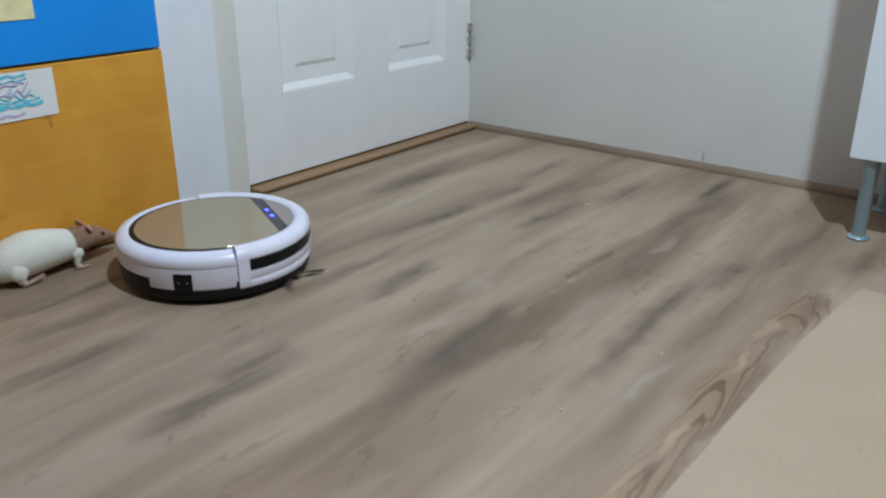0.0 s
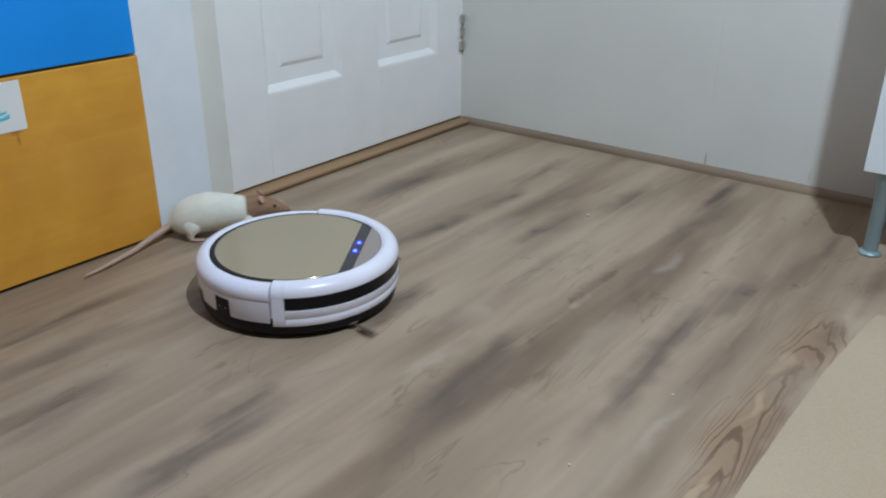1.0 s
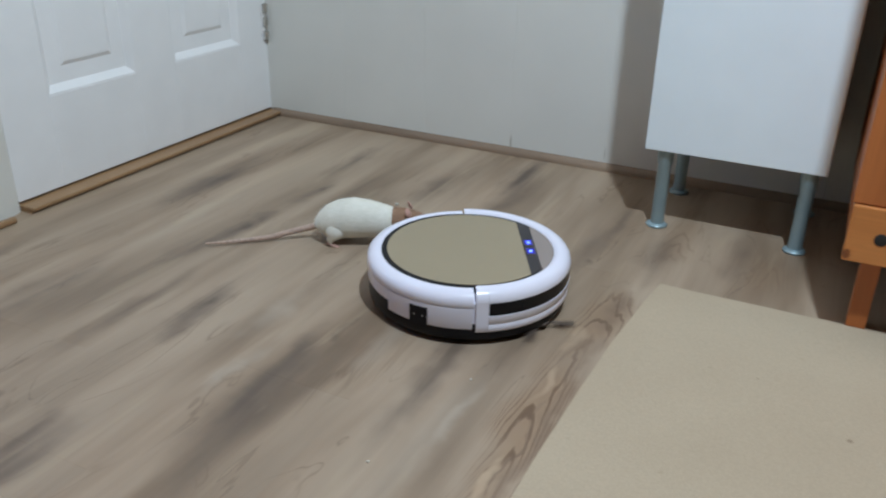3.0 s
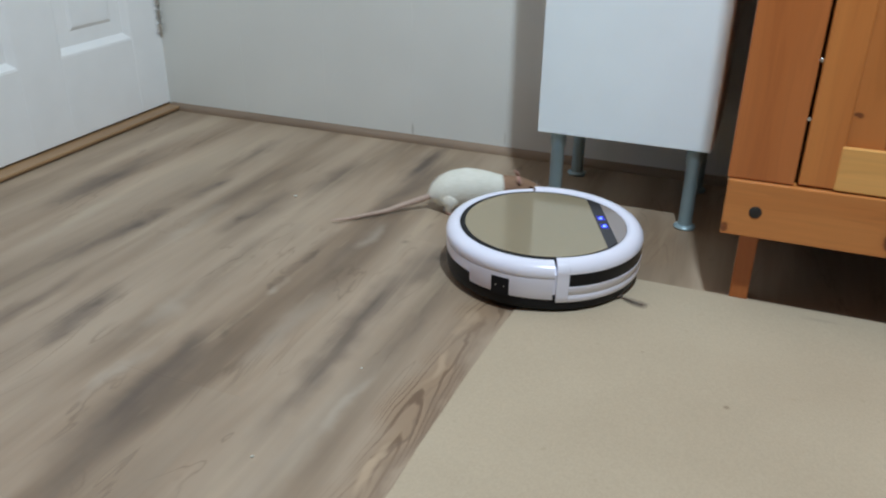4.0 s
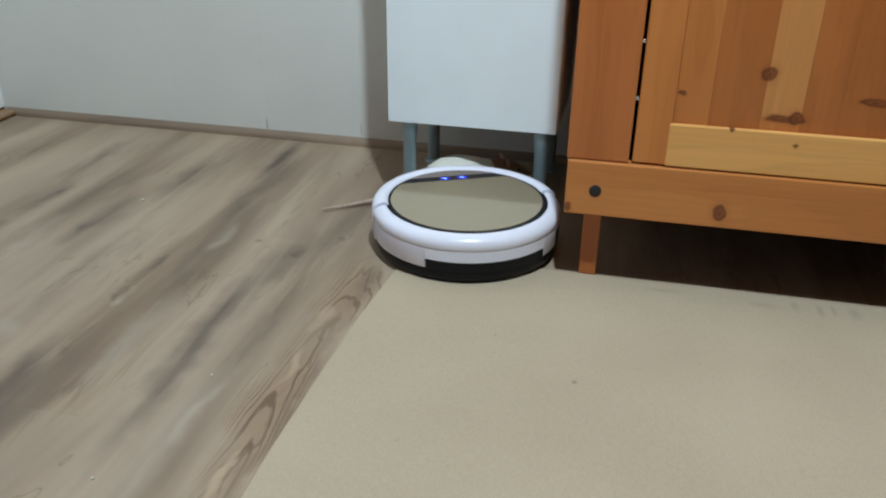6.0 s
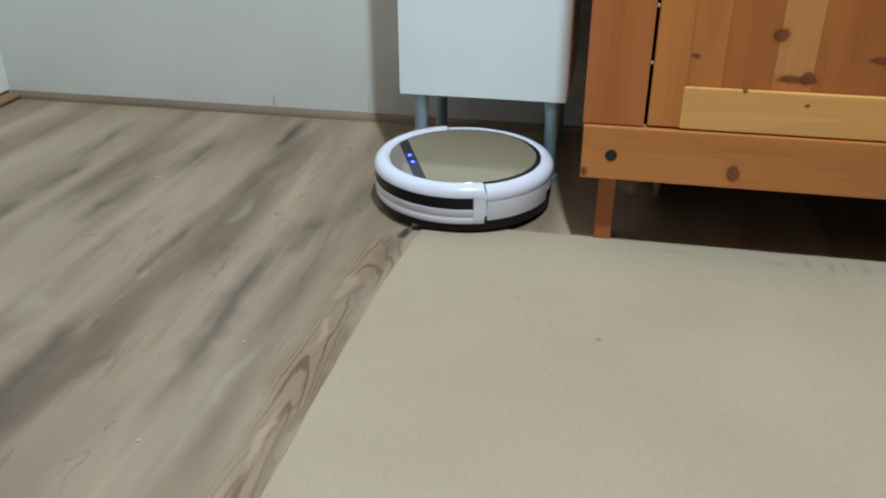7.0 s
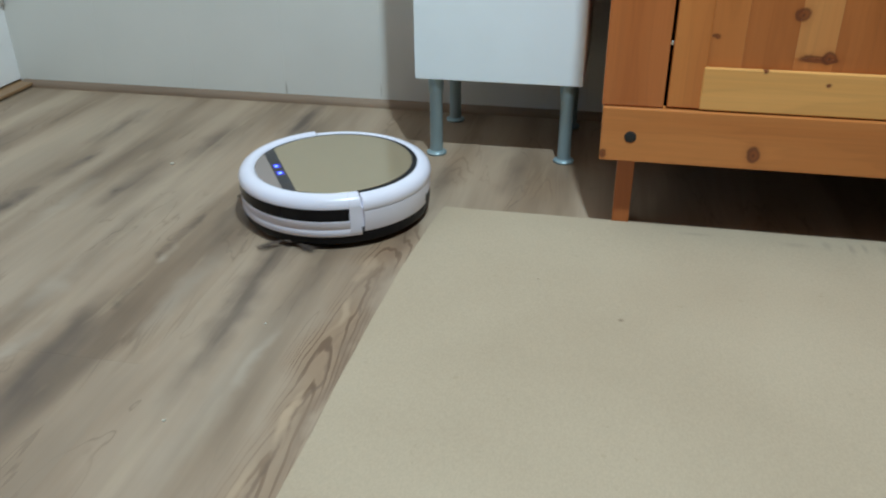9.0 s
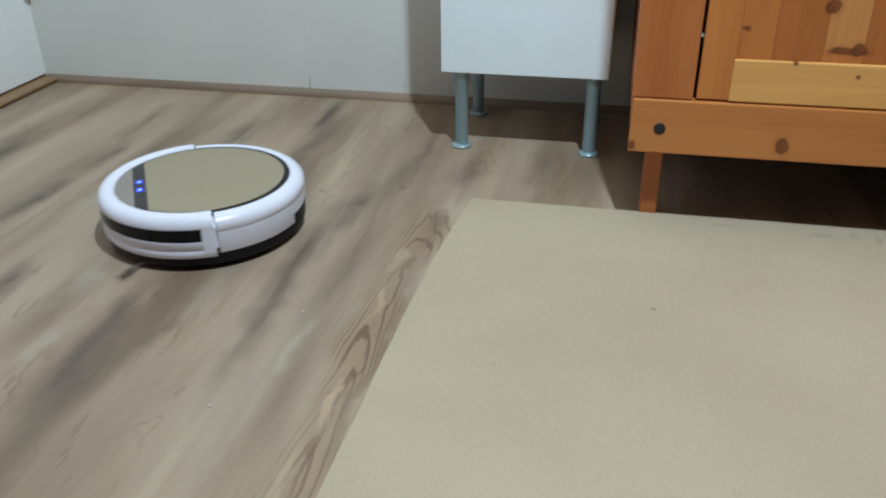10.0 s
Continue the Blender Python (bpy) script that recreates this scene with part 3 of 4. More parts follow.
def curled_sheet(x, y0, y1, z0, z1):
    us, vs = [i / 10 for i in range(11)], [j / 4 for j in range(5)]
    return slab([[(x + bow(y0 + (y1 - y0) * u, z0 + (z1 - z0) * v), y0 + (y1 - y0) * u, z0 + (z1 - z0) * v) for u in us] for v in vs], 0.0005)


def build_shelf():
    s = tagged(new("side_cabinet"), "narrow white cabinet on grey-blue metal legs", "cabinet")
    x0, x1, y0, y1, z0, z1 = 1.029, 1.329, -0.274, -0.035, 0.149, 1.25
    part("side_panel", box(x0, x0 + 0.016, y0 + 0.019, y1, z0 + 0.0165, z1, 0.001), M_SHELF, s)
    part("side_panel", box(x1 - 0.016, x1, y0 + 0.019, y1, z0 + 0.0165, z1, 0.001), M_SHELF, s)
    part("bottom_panel", box(x0, x1, y0 + 0.019, y1, z0, z0 + 0.016, 0.001), M_SHELF, s)
    part("top_panel", box(x0 - 0.002, x1 + 0.002, y0, y1, z1 + 0.0005, z1 + 0.017, 0.001), M_SHELF, s)
    part("back_panel", box(x0 + 0.016, x1 - 0.016, y1 - 0.006, y1 - 0.001, z0 + 0.016, z1, 0), M_SHELF, s)
    part("door", box(x0 + 0.001, x1 - 0.001, y0, y0 + 0.017, z0 - 0.001, z1 - 0.001, 0.0015), M_SHELF, s, "plain white door")
    for x in (1.064, 1.302):
        for y in (-0.252, -0.062):
            lg = part("leg", tube(x, y, [(0.005, 0.0118), (0.118, 0.0118), (0.122, 0.0138), (0.1485, 0.0138)], 24), M_LEG, s, smooth=True)
            part("foot", tube(x, y, [(0.0, 0.0175), (0.003, 0.019), (0.005, 0.018), (0.0075, 0.0135)], 24), M_LEG, lg, smooth=True)


def build_cabinet():
    c = tagged(new("pine_cabinet"), "orange-stained pine cabinet with panelled door on square legs", "cabinet")
    xl, xr, yf = 1.366, 2.30, -0.522
    for x in (xl + 0.028, xr - 0.054):
        for y in (-0.490, -0.11):
            part("leg", box(x, x + 0.026, y, y + 0.03, 0.0, 0.1175, 0.002), M_PINE, c)
    part("rail", box(xl, xr, yf - 0.006, yf + 0.018, 0.1175, 0.1985, 0.0025), M_RAIL, c)
    # unseen underside, coloured dark to hold back bounced light
    part("bottom_panel", box(xl + 0.004, xr - 0.004, yf + 0.019, -0.06, 0.150, 0.168, 0.001), M_SHADEBOARD, c)
    part("side_rail", box(xl + 0.002, xl + 0.022, yf + 0.019, -0.06, 0.1175, 0.1495, 0.001), M_PINE, c)
    part("stile", box(xl - 0.002, xl + 0.083, yf - 0.001, yf + 0.018, 0.1995, 1.20, 0.002), M_PINE, c)
    part("stile", box(xr - 0.083, xr + 0.002, yf - 0.001, yf + 0.018, 0.1995, 1.20, 0.002), M_PINE, c)
    part("side_panel", box(xl, xl + 0.018, yf + 0.019, -0.06, 0.169, 1.20, 0.001), M_PINE, c)
    part("side_panel", box(xr - 0.018, xr, yf + 0.019, -0.06, 0.169, 1.20, 0.001), M_PINE, c)
    # carried down to the floor, unseen, to block wall light under the cabinet
    part("back_panel", box(xl + 0.019, xr - 0.019, -0.068, -0.062, 0.002, 1.20), M_SHADEBOARD, c)
    part("top_panel", box(xl - 0.015, xr + 0.015, yf - 0.015, -0.05, 1.2005, 1.222, 0.003), M_PINE, c)
    part("bolt", tube(1.408, 0.156, [(-yf + 0.0052, 0.0085), (-yf + 0.0070, 0.0085), (-yf + 0.0078, 0.0065)], 20, axis="Y"), M_DARK, c, "dark round bolt cover", True)
    # doors
    a, mid, b = 1.4535, 1.8315, xr - 0.0865
    for x0, x1 in ((a, mid - 0.001), (mid + 0.001, b)):
        d = part("door", box(x0 + 0.040, x1 - 0.040, yf + 0.010, yf + 0.0165, 0.245, 1.15), M_PANEL, c, "panelled pine door")
        cuts = [(0.0475, 0.092, M_PANEL, 0), (0.092, 0.158, M_PANELRED, 0), (0.158, 0.207, M_PANELRED, 1), (0.207, 0.252, M_PANELRED, 0), (0.252, x1 - x0 - 0.0475, M_PANELRED, 0)]
        for u0, u1, m, split in cuts:
            if split:
                part("board", box(x0 + u0, x0 + u1 - 0.0001, yf + 0.0062, yf + 0.0099, 0.277, 1.148), M_PANELPALE, d)
                part("board", box(x0 + u0, x0 + u1 - 0.0001, yf + 0.0062, yf + 0.0099, 0.246, 0.2769), M_PANEL, d)
            else:
                part("board", box(x0 + u0, x0 + u1 - 0.0001, yf + 0.0062, yf + 0.0099, 0.246, 1.148), m, d)
        part("door_stile", box(x0, x0 + 0.047, yf, yf + 0.018, 0.2010, 1.19, 0.002), M_STILE, d)
        part("door_stile", box(x1 - 0.047, x1, yf, yf + 0.018, 0.2010, 1.19, 0.002), M_STILE, d)
        part("door_rail", box(x0 + 0.0435, x1 - 0.0435, yf - 0.003, yf + 0.0055, 0.2005, 0.2605, 0.002), M_LIGHTRAIL, d, "paler pine rail")
        part("door_rail", box(x0 + 0.0585, x1 - 0.0585, yf, yf + 0.0055, 1.13, 1.19, 0.002), M_LIGHTRAIL, d)
        for z in (0.292, 0.368):
            hx = x0 - 0.0026 if x0 == a else x1 + 0.0026
            part("hinge_pin", tube(hx, z, [(-yf + 0.0005, 0.0018), (-yf + 0.0022, 0.0026), (-yf + 0.0032, 0.0012)], 10, axis="Y"), M_STEEL, d, "bright hinge pin", True)


def build_rug():
    """A flat rug, a little wavy along its edges."""
    A, B, C, D = Vector((1.126, -0.490)), Vector((2.75, -0.492)), Vector((2.70, -2.75)), Vector((1.04, -2.75))
    nu, nv = 60, 60
    bm = bmesh.new()
    rows = []
    for j in range(nv + 1):
        v = j / nv
        row = []
        for i in range(nu + 1):
            u = i / nu
            p = A.lerp(B, u).lerp(D.lerp(C, u), v)
            p.x += (1 - u) * (1.098 + 0.029 * math.exp((p.y + 0.49) / 0.2) - (1.126 + (p.y + 0.5) * 0.038))
            wob = 0.0022 * noise.noise((p.x * 9, p.y * 9, 0.0))
            edge = 1.0 if 0 < i < nu and 0 < j < nv else 0.55
            z = 0.0062 * edge + 0.0008 * noise.noise((p.x * 5, p.y * 5, 3.0)) * edge
            row.append(bm.verts.new((p.x + (wob if i in (0, nu) else 0), p.y + (wob if j in (0, nv) else 0), max(z, 0.002))))
        rows.append(row)
    for a, b in zip(rows, rows[1:]):
        for i in range(nu):
            bm.faces.new((a[i], b[i], b[i + 1], a[i + 1]))
    rim = [e for e in bm.edges if e.is_boundary]
    out = bmesh.ops.extrude_edge_only(bm, edges=rim)
    for v in out["geom"]:
        if isinstance(v, bmesh.types.BMVert):
            v.co.z = 0.0004
    bmesh.ops.recalc_face_normals(bm, faces=bm.faces)
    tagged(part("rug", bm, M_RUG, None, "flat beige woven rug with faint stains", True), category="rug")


def build_crumb():
    rng = random.Random(3)
    for x, y, r in ((0.598, -0.398, 0.0032), (0.972, -0.868, 0.0016), (0.938, -1.066, 0.0018)):
        bm = bmesh.new()
        bmesh.ops.create_icosphere(bm, subdivisions=2, radius=r, matrix=pose(x, y, r * 0.68, 0, 0, rng.uniform(0, 180)) @ Matrix.Diagonal((1.2, 0.9, 0.7, 1)))
        for v in bm.verts:
            v.co += r * 0.25 * noise.noise_vector(v.co * 500)
            v.co.z = max(v.co.z, 0.0)
        tagged(part("crumb", bm, M_CRUMB, None, "tiny white crumb lying on the floor"), category="crumb", group="crumbs on the floor")


# ---- things that move ----
def build_robot():
    r = tagged(new("robot_vacuum"), "round white robot vacuum with a gold mirror top", "robot vacuum")
    part("base", sector([(0.02, 0.006), (0.138, 0.0035), (0.1462, 0.0065), (0.1482, 0.012), (0.1482, 0.024), (0.146, 0.030), (0.02, 0.030)]), M_BLACK, r, smooth=True)
    part("inner_ring", sector([(0.12, 0.0305), (0.1462, 0.0305), (0.1464, 0.062), (0.1400, 0.0670), (0.1310, 0.0690), (0.12, 0.068)]), M_WHITE, r, smooth=True)
    part("rear_bin", sector([(0.146, 0.022), (0.1494, 0.022), (0.1496, 0.0375), (0.146, 0.0375)], 142, 218), M_BLACK, r, "black dust bin", True)
    for a0, a1 in ((91.3, 141.7), (218.3, 268.7)):
        part("side_shell", sector([(0.1465, 0.0235), (0.1488, 0.0237), (0.1500, 0.026), (0.1503, 0.0565), (0.1465, 0.0565)], a0, a1), M_WHITE, r, smooth=True)
    part("rear_shell", sector([(0.1465, 0.038), (0.1490, 0.038), (0.1500, 0.039), (0.1503, 0.0565), (0.1465, 0.0565)], 141.9, 218.1), M_WHITE, r, smooth=True)
    rim = [(0.1512, 0.0655), (0.1500, 0.0698), (0.1465, 0.0742), (0.1420, 0.0768), (0.1375, 0.0785), (0.1338, 0.0790), (0.1312, 0.0784), (0.1297, 0.0768), (0.1297, 0.0745)]
    part("rear_rim", sector([(0.1467, 0.057), (0.1500, 0.0571), (0.1509, 0.0585)] + rim, 90.9, 269.1), M_WHITE, r, smooth=True)
    # the bumper's lip stands higher than the rear rim and reaches in to the lid
    lip = [(0.1519, 0.0665), (0.1508, 0.0722), (0.1474, 0.0775), (0.1424, 0.0808), (0.1372, 0.0822), (0.1334, 0.0824), (0.1302, 0.0814), (0.1276, 0.0798), (0.1260, 0.0783), (0.1260, 0.0755)]
    foot = [(0.1467, 0.0195), (0.1492, 0.0195), (0.1506, 0.0215), (0.1510, 0.030)]
    bp = part("bumper", sector(foot + [(0.1502, 0.0312), (0.1502, 0.0325), (0.1514, 0.034), (0.1516, 0.0445), (0.1503, 0.0452), (0.1503, 0.0638), (0.1516, 0.0645)] + lip, -82.9, 82.9), M_WHITE, r, "white front bumper", True)
    for a0, a1 in ((-89.5, -83), (83, 89.5)):
        part("bumper_end", sector(foot + [(0.1516, 0.040), (0.1518, 0.052), (0.1516, 0.0645)] + lip, a0, a1), M_WHITE, bp, smooth=True)
    part("window", sector([(0.1490, 0.0454), (0.1513, 0.0454), (0.1513, 0.0636), (0.1490, 0.0636)], -82.7, 82.7), M_GLOSS, bp, "glossy black sensor window", True)
    for a in (-120.5,):
        w = part("side_sensor", sector([(0.1475, 0.0225), (0.1507, 0.0225), (0.1507, 0.0500), (0.1475, 0.0500)], a - 5.3, a + 5.3), M_BLACK, r, "small black square port", True)
        for k in (-2.4, 2.4):
            part("contact", sector([(0.1500, 0.0355), (0.1509, 0.0355), (0.1509, 0.0372), (0.1500, 0.0372)], a + k - 0.35, a + k + 0.35), M_STEEL, w)
    part("gap_ring", sector([(0.1140, 0.070), (0.1293, 0.070), (0.1293, 0.0770), (0.1225, 0.0776), (0.1140, 0.0770)]), M_BLACK, r, smooth=True)
    R, c0, c1 = 0.1254, 0.0820, 0.0990
    part("mirror_lid", disc_slice(0.1216, -0.1216, c0 - 0.0003, 0.070, 0.0784), M_MIRROR, r, "gold mirrored lid", True)
    part("front_panel", disc_slice(R, c1 + 0.0003, R, 0.070, 0.0784), M_MIRROR2, r, "rose-tinted mirrored front segment", True)
    s = part("display_strip", disc_slice(0.1232, c0, c1, 0.070, 0.0783), M_STRIP, r, "dark strip with two blue lights", True)
    for y in (-0.0150, 0.0150):
        part("light", box(0.0845, 0.0967, y - 0.0092, y + 0.0092, 0.0780, 0.07845, 0.0002, 1), M_LEDHALO, s, "blue glowing key")
        part("light_symbol", box(0.0884, 0.0930, y - 0.0032, y + 0.0032, 0.0781, 0.07875, 0.0002, 1), M_LED, s)
    for y in (-0.05, 0.05):
        part("wheel", tube(0.0, 0.017, [(y - 0.01, 0.0165), (y - 0.008, 0.017), (y + 0.008, 0.017), (y + 0.01, 0.0165)], 24, axis="Y"), M_BLACK, r, smooth=True)
    brushes = []
    for sgn in (-1, 1):
        hub = tube(0, 0, [(-0.001, 0.009), (0.0005, 0.011), (0.003, 0.011), (0.004, 0.008)], 16)
        for k in range(3):
            a = 2 * math.pi * k / 3
            for j in range(9):
                b = a + (j - 4) * 0.035
                L = 0.052 - 0.0006 * abs(j - 4) ** 2
                pipe([(0.009 * math.cos(a), 0.009 * math.sin(a), 0.001), (0.03 * math.cos(b), 0.03 * math.sin(b), -0.0006), (L * math.cos(b + 0.05), L * math.sin(b + 0.05), -0.0028)], [0.0007, 0.0006, 0.0004], 5, hub)
        br = part("side_brush", hub, M_BRISTLE, r, "dark spinning side brush")
        br.location = (0.098, 0.098 * sgn, 0.0045)
        brushes.append((br, sgn))
    return r, brushes


def disc_slice(R, x0, x1, z0, z1):
    """The slice of a disc between two chords, with a small bevel on top."""
    pts = []
    n = 72
    lim = lambda x: math.sqrt(max(R * R - x * x, 0))
    a0, a1 = math.acos(max(-1, min(1, x1 / R))), math.acos(max(-1, min(1, x0 / R)))
    pts += [(R * math.cos(a0 + (a1 - a0) * k / n), R * math.sin(a0 + (a1 - a0) * k / n)) for k in range(n + 1)]
    low = [(x, -y) for x, y in reversed(pts)]
    for p in low:
        if min(math.hypot(p[0] - q[0], p[1] - q[1]) for q in (pts[0], pts[-1])) > 1e-5:
            pts.append(p)
    bm = bmesh.new()
    cx = sum(p[0] for p in pts) / len(pts)
    loops = [[bm.verts.new((cx + (x - cx) * s, y * s, z)) for x, y in pts] for z, s in ((z0, 1), (z1 - 0.0004, 1), (z1, 0.997))]
    m = len(pts)
    for a, b in zip(loops, loops[1:]):
        for k in range(m):
            bm.faces.new((a[k], a[(k + 1) % m], b[(k + 1) % m], b[k]))
    bm.faces.new(loops[0][::-1]), bm.faces.new(loops[-1])
    bmesh.ops.recalc_face_normals(bm, faces=bm.faces)
    return bm


def build_rat():
    r = tagged(new("rat"), "pet rat with a white body and brown hood", "rat")
    part("body", loft([(-0.098, 0.030, 0.004, 0.004), (-0.093, 0.031, 0.016, 0.015), (-0.080, 0.034, 0.027, 0.026), (-0.060, 0.038, 0.0335, 0.032), (-0.035, 0.041, 0.0345, 0.0335), (-0.010, 0.0405, 0.032, 0.031),
                       (0.012, 0.039, 0.028, 0.027), (0.028, 0.038, 0.0245, 0.0235), (0.038, 0.038, 0.018, 0.017), (0.042, 0.038, 0.006, 0.006)], 24), M_FURW, r, "cream-white furry body", True)
    hd = part("head", loft([(0.026, 0.038, 0.010, 0.010), (0.030, 0.0385, 0.0235, 0.0225), (0.045, 0.040, 0.0220, 0.0205), (0.060, 0.0405, 0.0195, 0.0180), (0.076, 0.038, 0.0165, 0.0150), (0.090, 0.034, 0.0110, 0.0105), (0.100, 0.0305, 0.0065, 0.0065), (0.105, 0.029, 0.0025, 0.0025)], 20), M_FURB, r, "brown hooded head", True)
    for s in (-1, 1):
        ear = bmesh.new()
        bmesh.ops.create_uvsphere(ear, u_segments=14, v_segments=8, radius=1.0, matrix=pose(0.056, s * 0.0165, 0.0595, 0, -25, 25 * s) @ Matrix.Diagonal((0.0022, 0.0068, 0.0078, 1)))
        part("ear", ear, M_PINK, hd, smooth=True)
        eye = bmesh.new()
        bmesh.ops.create_uvsphere(eye, u_segments=12, v_segments=8, radius=0.0031, matrix=pose(0.0775, s * 0.0142, 0.0435))
        part("eye", eye, M_EYE, hd, smooth=True)
        for k in range(4):
            part("whisker", pipe([(0.098, s * 0.005, 0.029 + 0.001 * k), (0.095, s * 0.018, 0.030 + 0.003 * k), (0.088, s * 0.030, 0.030 + 0.005 * k)], [0.0003, 0.00025, 0.0001], 4), M_FURW, hd)
    nose = bmesh.new()
    bmesh.ops.create_uvsphere(nose, u_segments=10, v_segments=8, radius=0.0032, matrix=pose(0.1045, 0, 0.0300))
    part("nose", nose, M_PINK, hd, smooth=True)
    legs = []
    for x, y, back in ((0.030, 0.020, 0), (0.030, -0.020, 0), (-0.062, 0.026, 1), (-0.062, -0.026, 1)):
        bm = bmesh.new()
        w = 0.0120 if back else 0.0080
        bmesh.ops.create_uvsphere(bm, u_segments=12, v_segments=8, radius=1.0, matrix=pose(0, 0, 0, 0, 20 if back else 0) @ Matrix.Diagonal((w * 1.25, w * 0.8, w * 1.3, 1)))
        h = 0.026
        pipe([(0.0, 0, -0.008), (-0.003, 0, -0.017), (0.001, 0, -h + 0.004)], [w * 0.75, w * 0.5, 0.0035], 10, bm)
        lg = part("hind_leg" if back else "front_leg", bm, M_FURW, r, smooth=True)
        L = 0.024 if back else 0.013
        ft = loft([(-0.006, -h + 0.0025, 0.002, 0.0018), (0.0, -h + 0.0028, 0.0042, 0.0026), (L * 0.6, -h + 0.0022, 0.0046, 0.002), (L, -h + 0.0016, 0.0035, 0.0012)], 10)
        for t in (-1, 0, 1):
            pipe([(L * 0.8, t * 0.0025, -h + 0.0018), (L + 0.006, t * 0.0045, -h + 0.0012)], [0.0012, 0.0006], 6, ft)
        part("paw", ft, M_PINK, lg, smooth=True)
        lg.location = (x, y, h)
        legs.append((lg, x, y, h))
    pts, rad = [], []
    for k in range(17):
        u = k / 16
        pts.append((-0.185 * u, 0.006 * math.sin(5 * u), 0.0 - 0.0215 * min(1, 2.2 * u) ** 0.8))
        rad.append(0.0046 * (1 - u) ** 0.7 + 0.0013)
    tail = part("tail", pipe(pts, rad, 10), M_TAIL, r, "long pinkish-brown tail", True)
    tail.location = (-0.090, 0, 0.0275)
    r.scale = (1.05, 1.05, 1.05)
    for host, m, n in ((r.children[0], M_FURW, 8000), (hd, M_FURB, 2400)):
        tagged(part("fur", tufts(host.data, n), m, host), kind="stuff")
    return r, legs, tail


def tufts(me, count):
    """Short hairs laid backwards over a body."""
    rng = random.Random(11)
    area = [p.area for p in me.polygons]
    verts, faces = [], []
    for p in rng.choices(list(me.polygons), area, k=count):
        c = [me.vertices[v].co for v in p.vertices]
        u, w = rng.random(), rng.random()
        o = c[0].lerp(c[1], u).lerp(c[3].lerp(c[2], u), w) if len(c) == 4 else p.center
        d = (p.normal * rng.uniform(0.12, 0.4) + Vector((-1, rng.uniform(-0.3, 0.3), rng.uniform(-0.3, 0.1)))).normalized()
        side = d.cross(p.normal).normalized() * 0.00014
        k = len(verts)
        verts += [o - side, o + side, o + d * rng.uniform(0.003, 0.0055)]
        faces.append((k, k + 1, k + 2))
    out = bmesh.new()
    vs = [out.verts.new(v) for v in verts]
    for f in faces:
        out.faces.new([vs[i] for i in f])
    return out


# seconds, x, y, heading
ROBOT_ROWS = [(0.0, 0.28, -1.051, 65.0), (0.25, 0.302, -1.031, 42.0), (0.5, 0.33, -1.006, 30.0), (1.0, 0.403, -0.958, 32.0), (1.5, 0.495, -0.902, 33.0), (2.0, 0.616, -0.825, 32.0), (2.5, 0.748, -0.737, 29.5), (2.7, 0.797, -0.71, 28.5),
    (3.3, 0.946, -0.613, 28.5), (3.8, 1.068, -0.538, 27.0), (4.0, 1.11, -0.51, 22.0), (4.5, 1.168, -0.477, 21.5), (5.0, 1.219, -0.45, 21.0), (5.25, 1.225, -0.446, 45.0), (5.5, 1.214, -0.439, 71.6), (6.0, 1.205, -0.431, 115.5),
    (6.2, 1.194, -0.409, 134.2), (6.7, 1.180, -0.386, 178.0), (7.0, 1.167, -0.380, 203.0), (7.3, 1.148, -0.386, 213.0), (7.5, 1.136, -0.395, 218.0), (8.0, 1.089, -0.435, 211.8), (8.5, 1.028, -0.477, 212.0), (9.0, 0.957, -0.521, 212.3),
    (9.5, 0.857, -0.58, 212.5), (10.0, 0.742, -0.658, 211.6)]
RAT_ROWS = [(0.0, 0.084, -1.226, 88), (0.5, 0.092, -1.094, 80), (1.0, 0.125, -0.87, 55), (1.5, 0.312, -0.715, -18), (2.0, 0.458, -0.655, -4), (2.5, 0.583, -0.611, 13), (2.7, 0.597, -0.612, 16), (3.3, 0.705, -0.491, 28),
    (3.8, 0.819, -0.401, 28), (4.0, 0.949, -0.311, 24), (4.5, 1.04, -0.31, 14), (5.0, 1.124, -0.293, 22), (5.5, 1.131, -0.28, 24), (6.0, 1.178, -0.213, 28), (6.2, 1.193, -0.188, 12), (6.6, 1.286, -0.170, -5),
    (6.85, 1.416, -0.203, -40), (7.0, 1.481, -0.268, -105), (7.15, 1.456, -0.323, -165), (7.3, 1.402, -0.330, -176, 14), (7.5, 1.400, -0.347, -166, 10), (7.7, 1.391, -0.357, -154, -7), (7.9, 1.380, -0.373, -155, -7), (8.0, 1.455, -0.310, -148),
    (8.1, 1.478, -0.357, -110), (8.2, 1.500, -0.418, -70), (8.3, 1.544, -0.486, -76), (8.4, 1.566, -0.578, -70, -4), (8.5, 1.632, -0.637, -70, -5), (8.6, 1.672, -0.719, -73, -3), (8.7, 1.689, -0.832, -74), (8.8, 1.733, -0.956, -72),
    (8.95, 1.81, -1.17, -70), (9.2, 1.93, -1.45, -62), (9.6, 2.12, -1.72, -50), (10.0, 2.24, -1.82, -40)]
TAIL_SWAY = [(0.0, 12), (0.5, 20), (1.0, 42), (1.5, 50), (2.0, 40), (2.5, 26), (2.7, 20), (3.8, 6), (4.0, 18), (4.5, 3), (5.0, -30), (5.5, -20), (6.0, 4), (6.6, 0), (7.3, 14), (8.0, -10), (8.1, 0), (8.2, 16), (8.3, 14), (8.4, 50), (8.5, 30), (8.6, 16), (8.8, -2), (9.2, 8), (10.0, 0)]


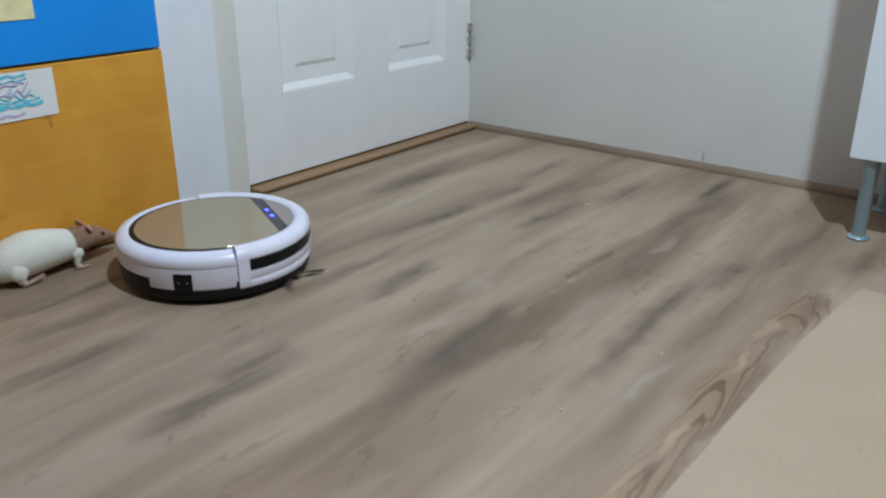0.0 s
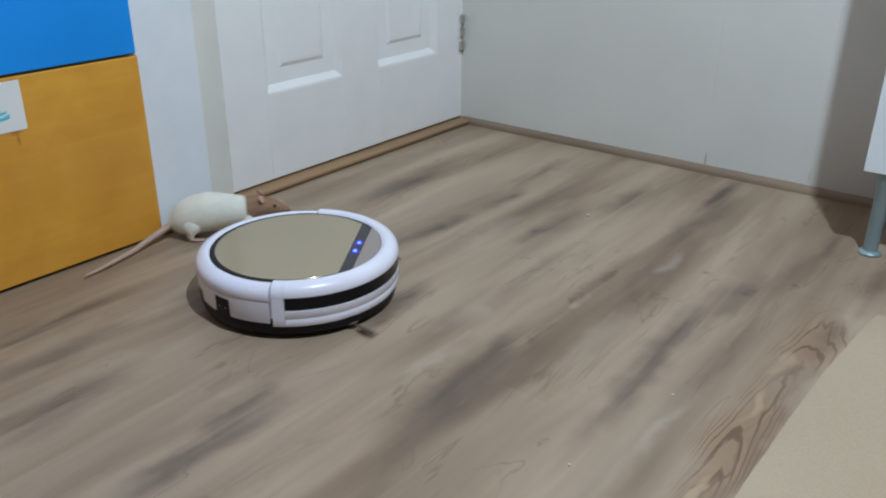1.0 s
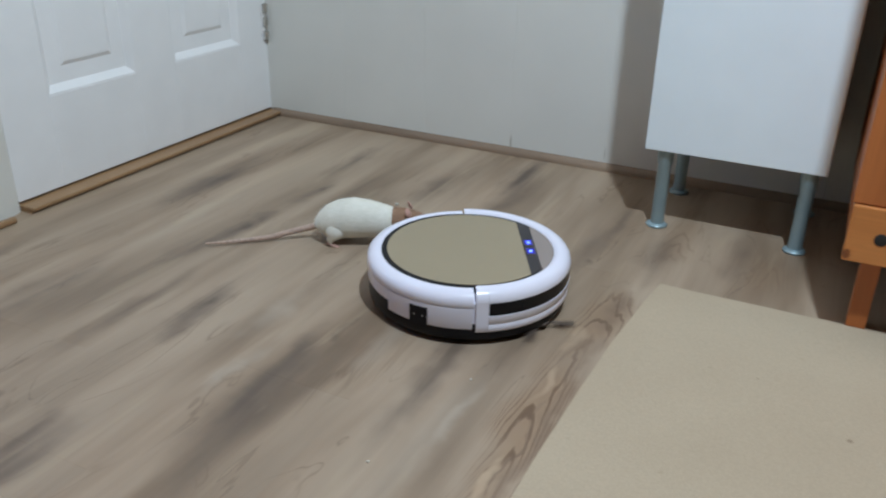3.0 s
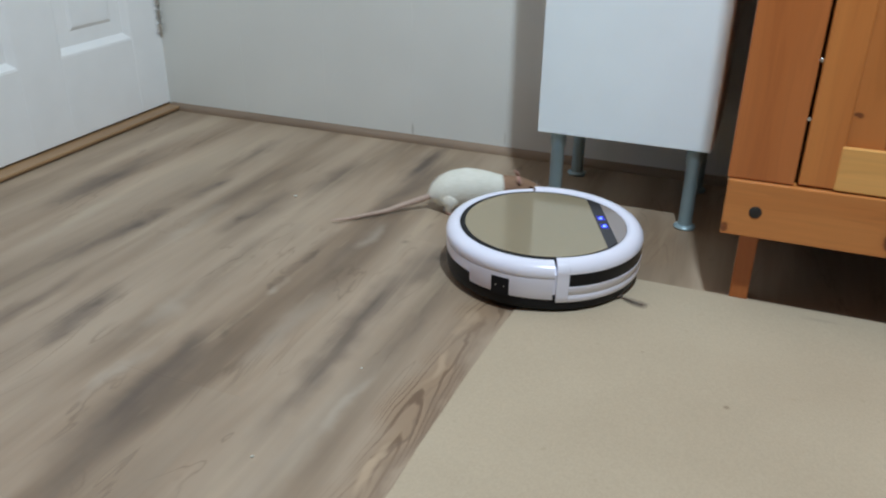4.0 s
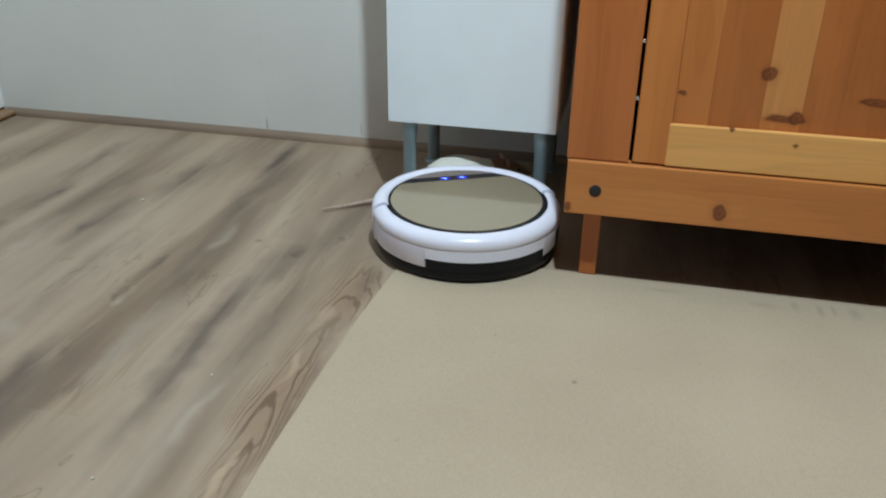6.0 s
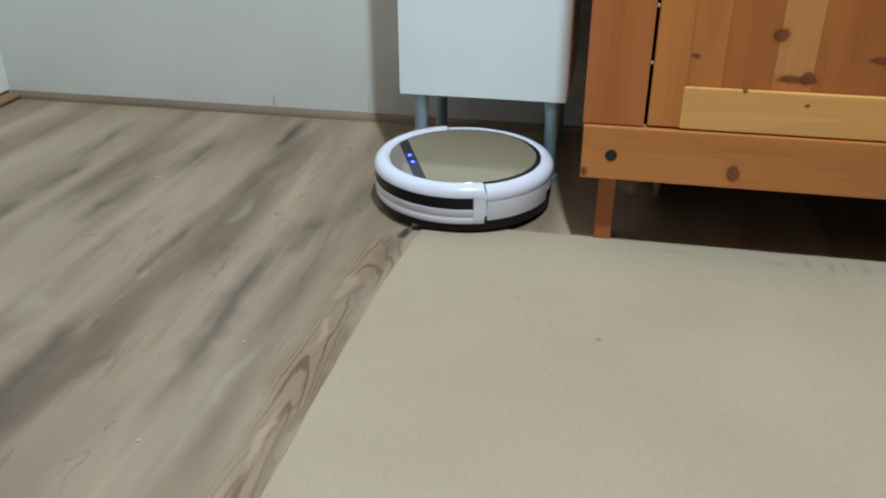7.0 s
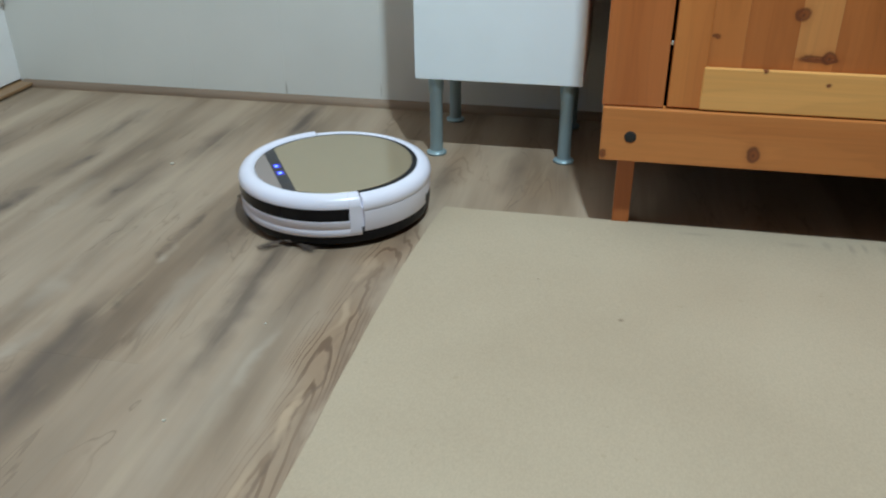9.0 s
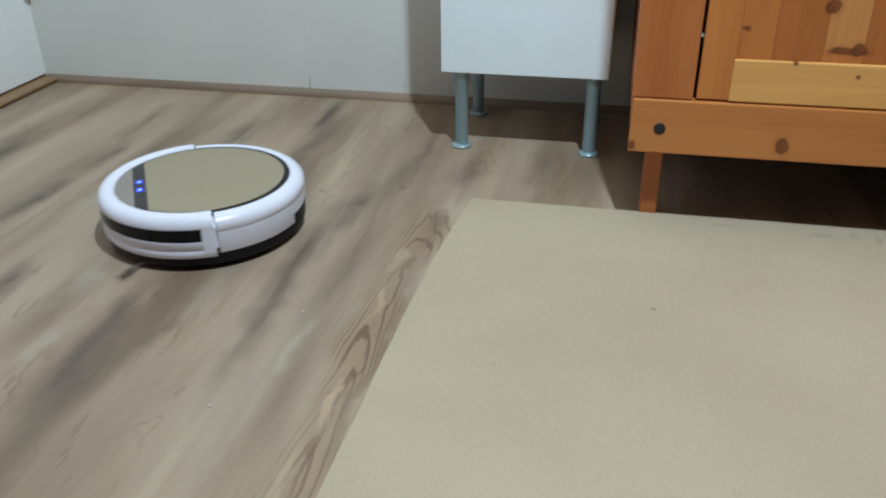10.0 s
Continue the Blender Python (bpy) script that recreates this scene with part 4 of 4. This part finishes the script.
def motions():
    walk(robot, [(t, pose(x, y, 0.0035 if x < 1.0 else 0.0045, 0, 0, a)) for t, x, y, a in ROBOT_ROWS])
    walk(rat, [(t, pose(x, y, (0.0075 if y < -0.45 and x > 1.15 else 0.0005) + 0.0014 * max(0, sum(up)) + 0.0005 * max(0, -sum(up)), 0, -sum(up), a)) for t, x, y, a, *up in RAT_ROWS])
    for br, s in brushes:
        walk(br, [(t / 20, pose(0.098, 0.098 * s, 0.0045, 0, 0, -s * 82 * t)) for t in range(201)])
    for n, (lg, x, y, h) in enumerate(legs):
        still = lambda t: 0.25 if 4.6 < t < 6.1 or 7.25 < t < 7.95 else 1.0
        walk(lg, [(t / 10, pose(x, y, h, 0, 24 * still(t / 10) * math.sin(t * 1.35 + (0, 3.1, 2.4, 5.5)[n]), 0)) for t in range(101)])
    walk(tail, [(t, pose(-0.090, 0, 0.0275, 0, 0, a)) for t, a in TAIL_SWAY])


def build_floor():
    fl = setting("floor", box(-0.45, EAST, SOUTH, 0.012, -0.06, -0.0012), M_DARK, "grey-brown oak laminate floor", "floor")
    W, L = 0.190, 1.285
    whole = {}

    def board(x, y0, y1):
        """One plank from y0 to y1; whole planks share a mesh."""
        x0, x1 = max(-W / 2, -0.05 - x), min(W / 2, EAST - x)
        key = (round(x0, 4), round(x1, 4), round(y1 - y0, 4))
        if key not in whole:
            h = (y1 - y0) / 2
            bm = box(x0 + 0.00003, x1 - 0.00003, -h + 0.00006, h - 0.00006, -0.0012, 0.0)
            me = bpy.data.meshes.new("plank")
            bm.to_mesh(me)
            bm.free()
            me.materials.append(M_FLOOR)
            whole[key] = me
        ob = new("plank", whole[key])
        ob.parent = fl
        ob.location = (x, (y0 + y1) / 2, 0)

    rng = random.Random(5)
    for k in range(26):
        x = 0.864 + W / 2 + W * (k - 5)
        if x - W / 2 > EAST or x + W / 2 < -0.05:
            continue
        top, joint = 0.0, -0.482 if k == 5 else -rng.uniform(0.1, L)
        while top > SOUTH + 0.001:
            end = max(joint, SOUTH)
            board(x, end, top)
            top, joint = end, joint - L


build_room()
build_door()
build_closet()
build_shelf()
build_cabinet()
build_rug()
build_crumb()
robot, brushes = build_robot()
rat, legs, tail = build_rat()
build_floor()
motions()
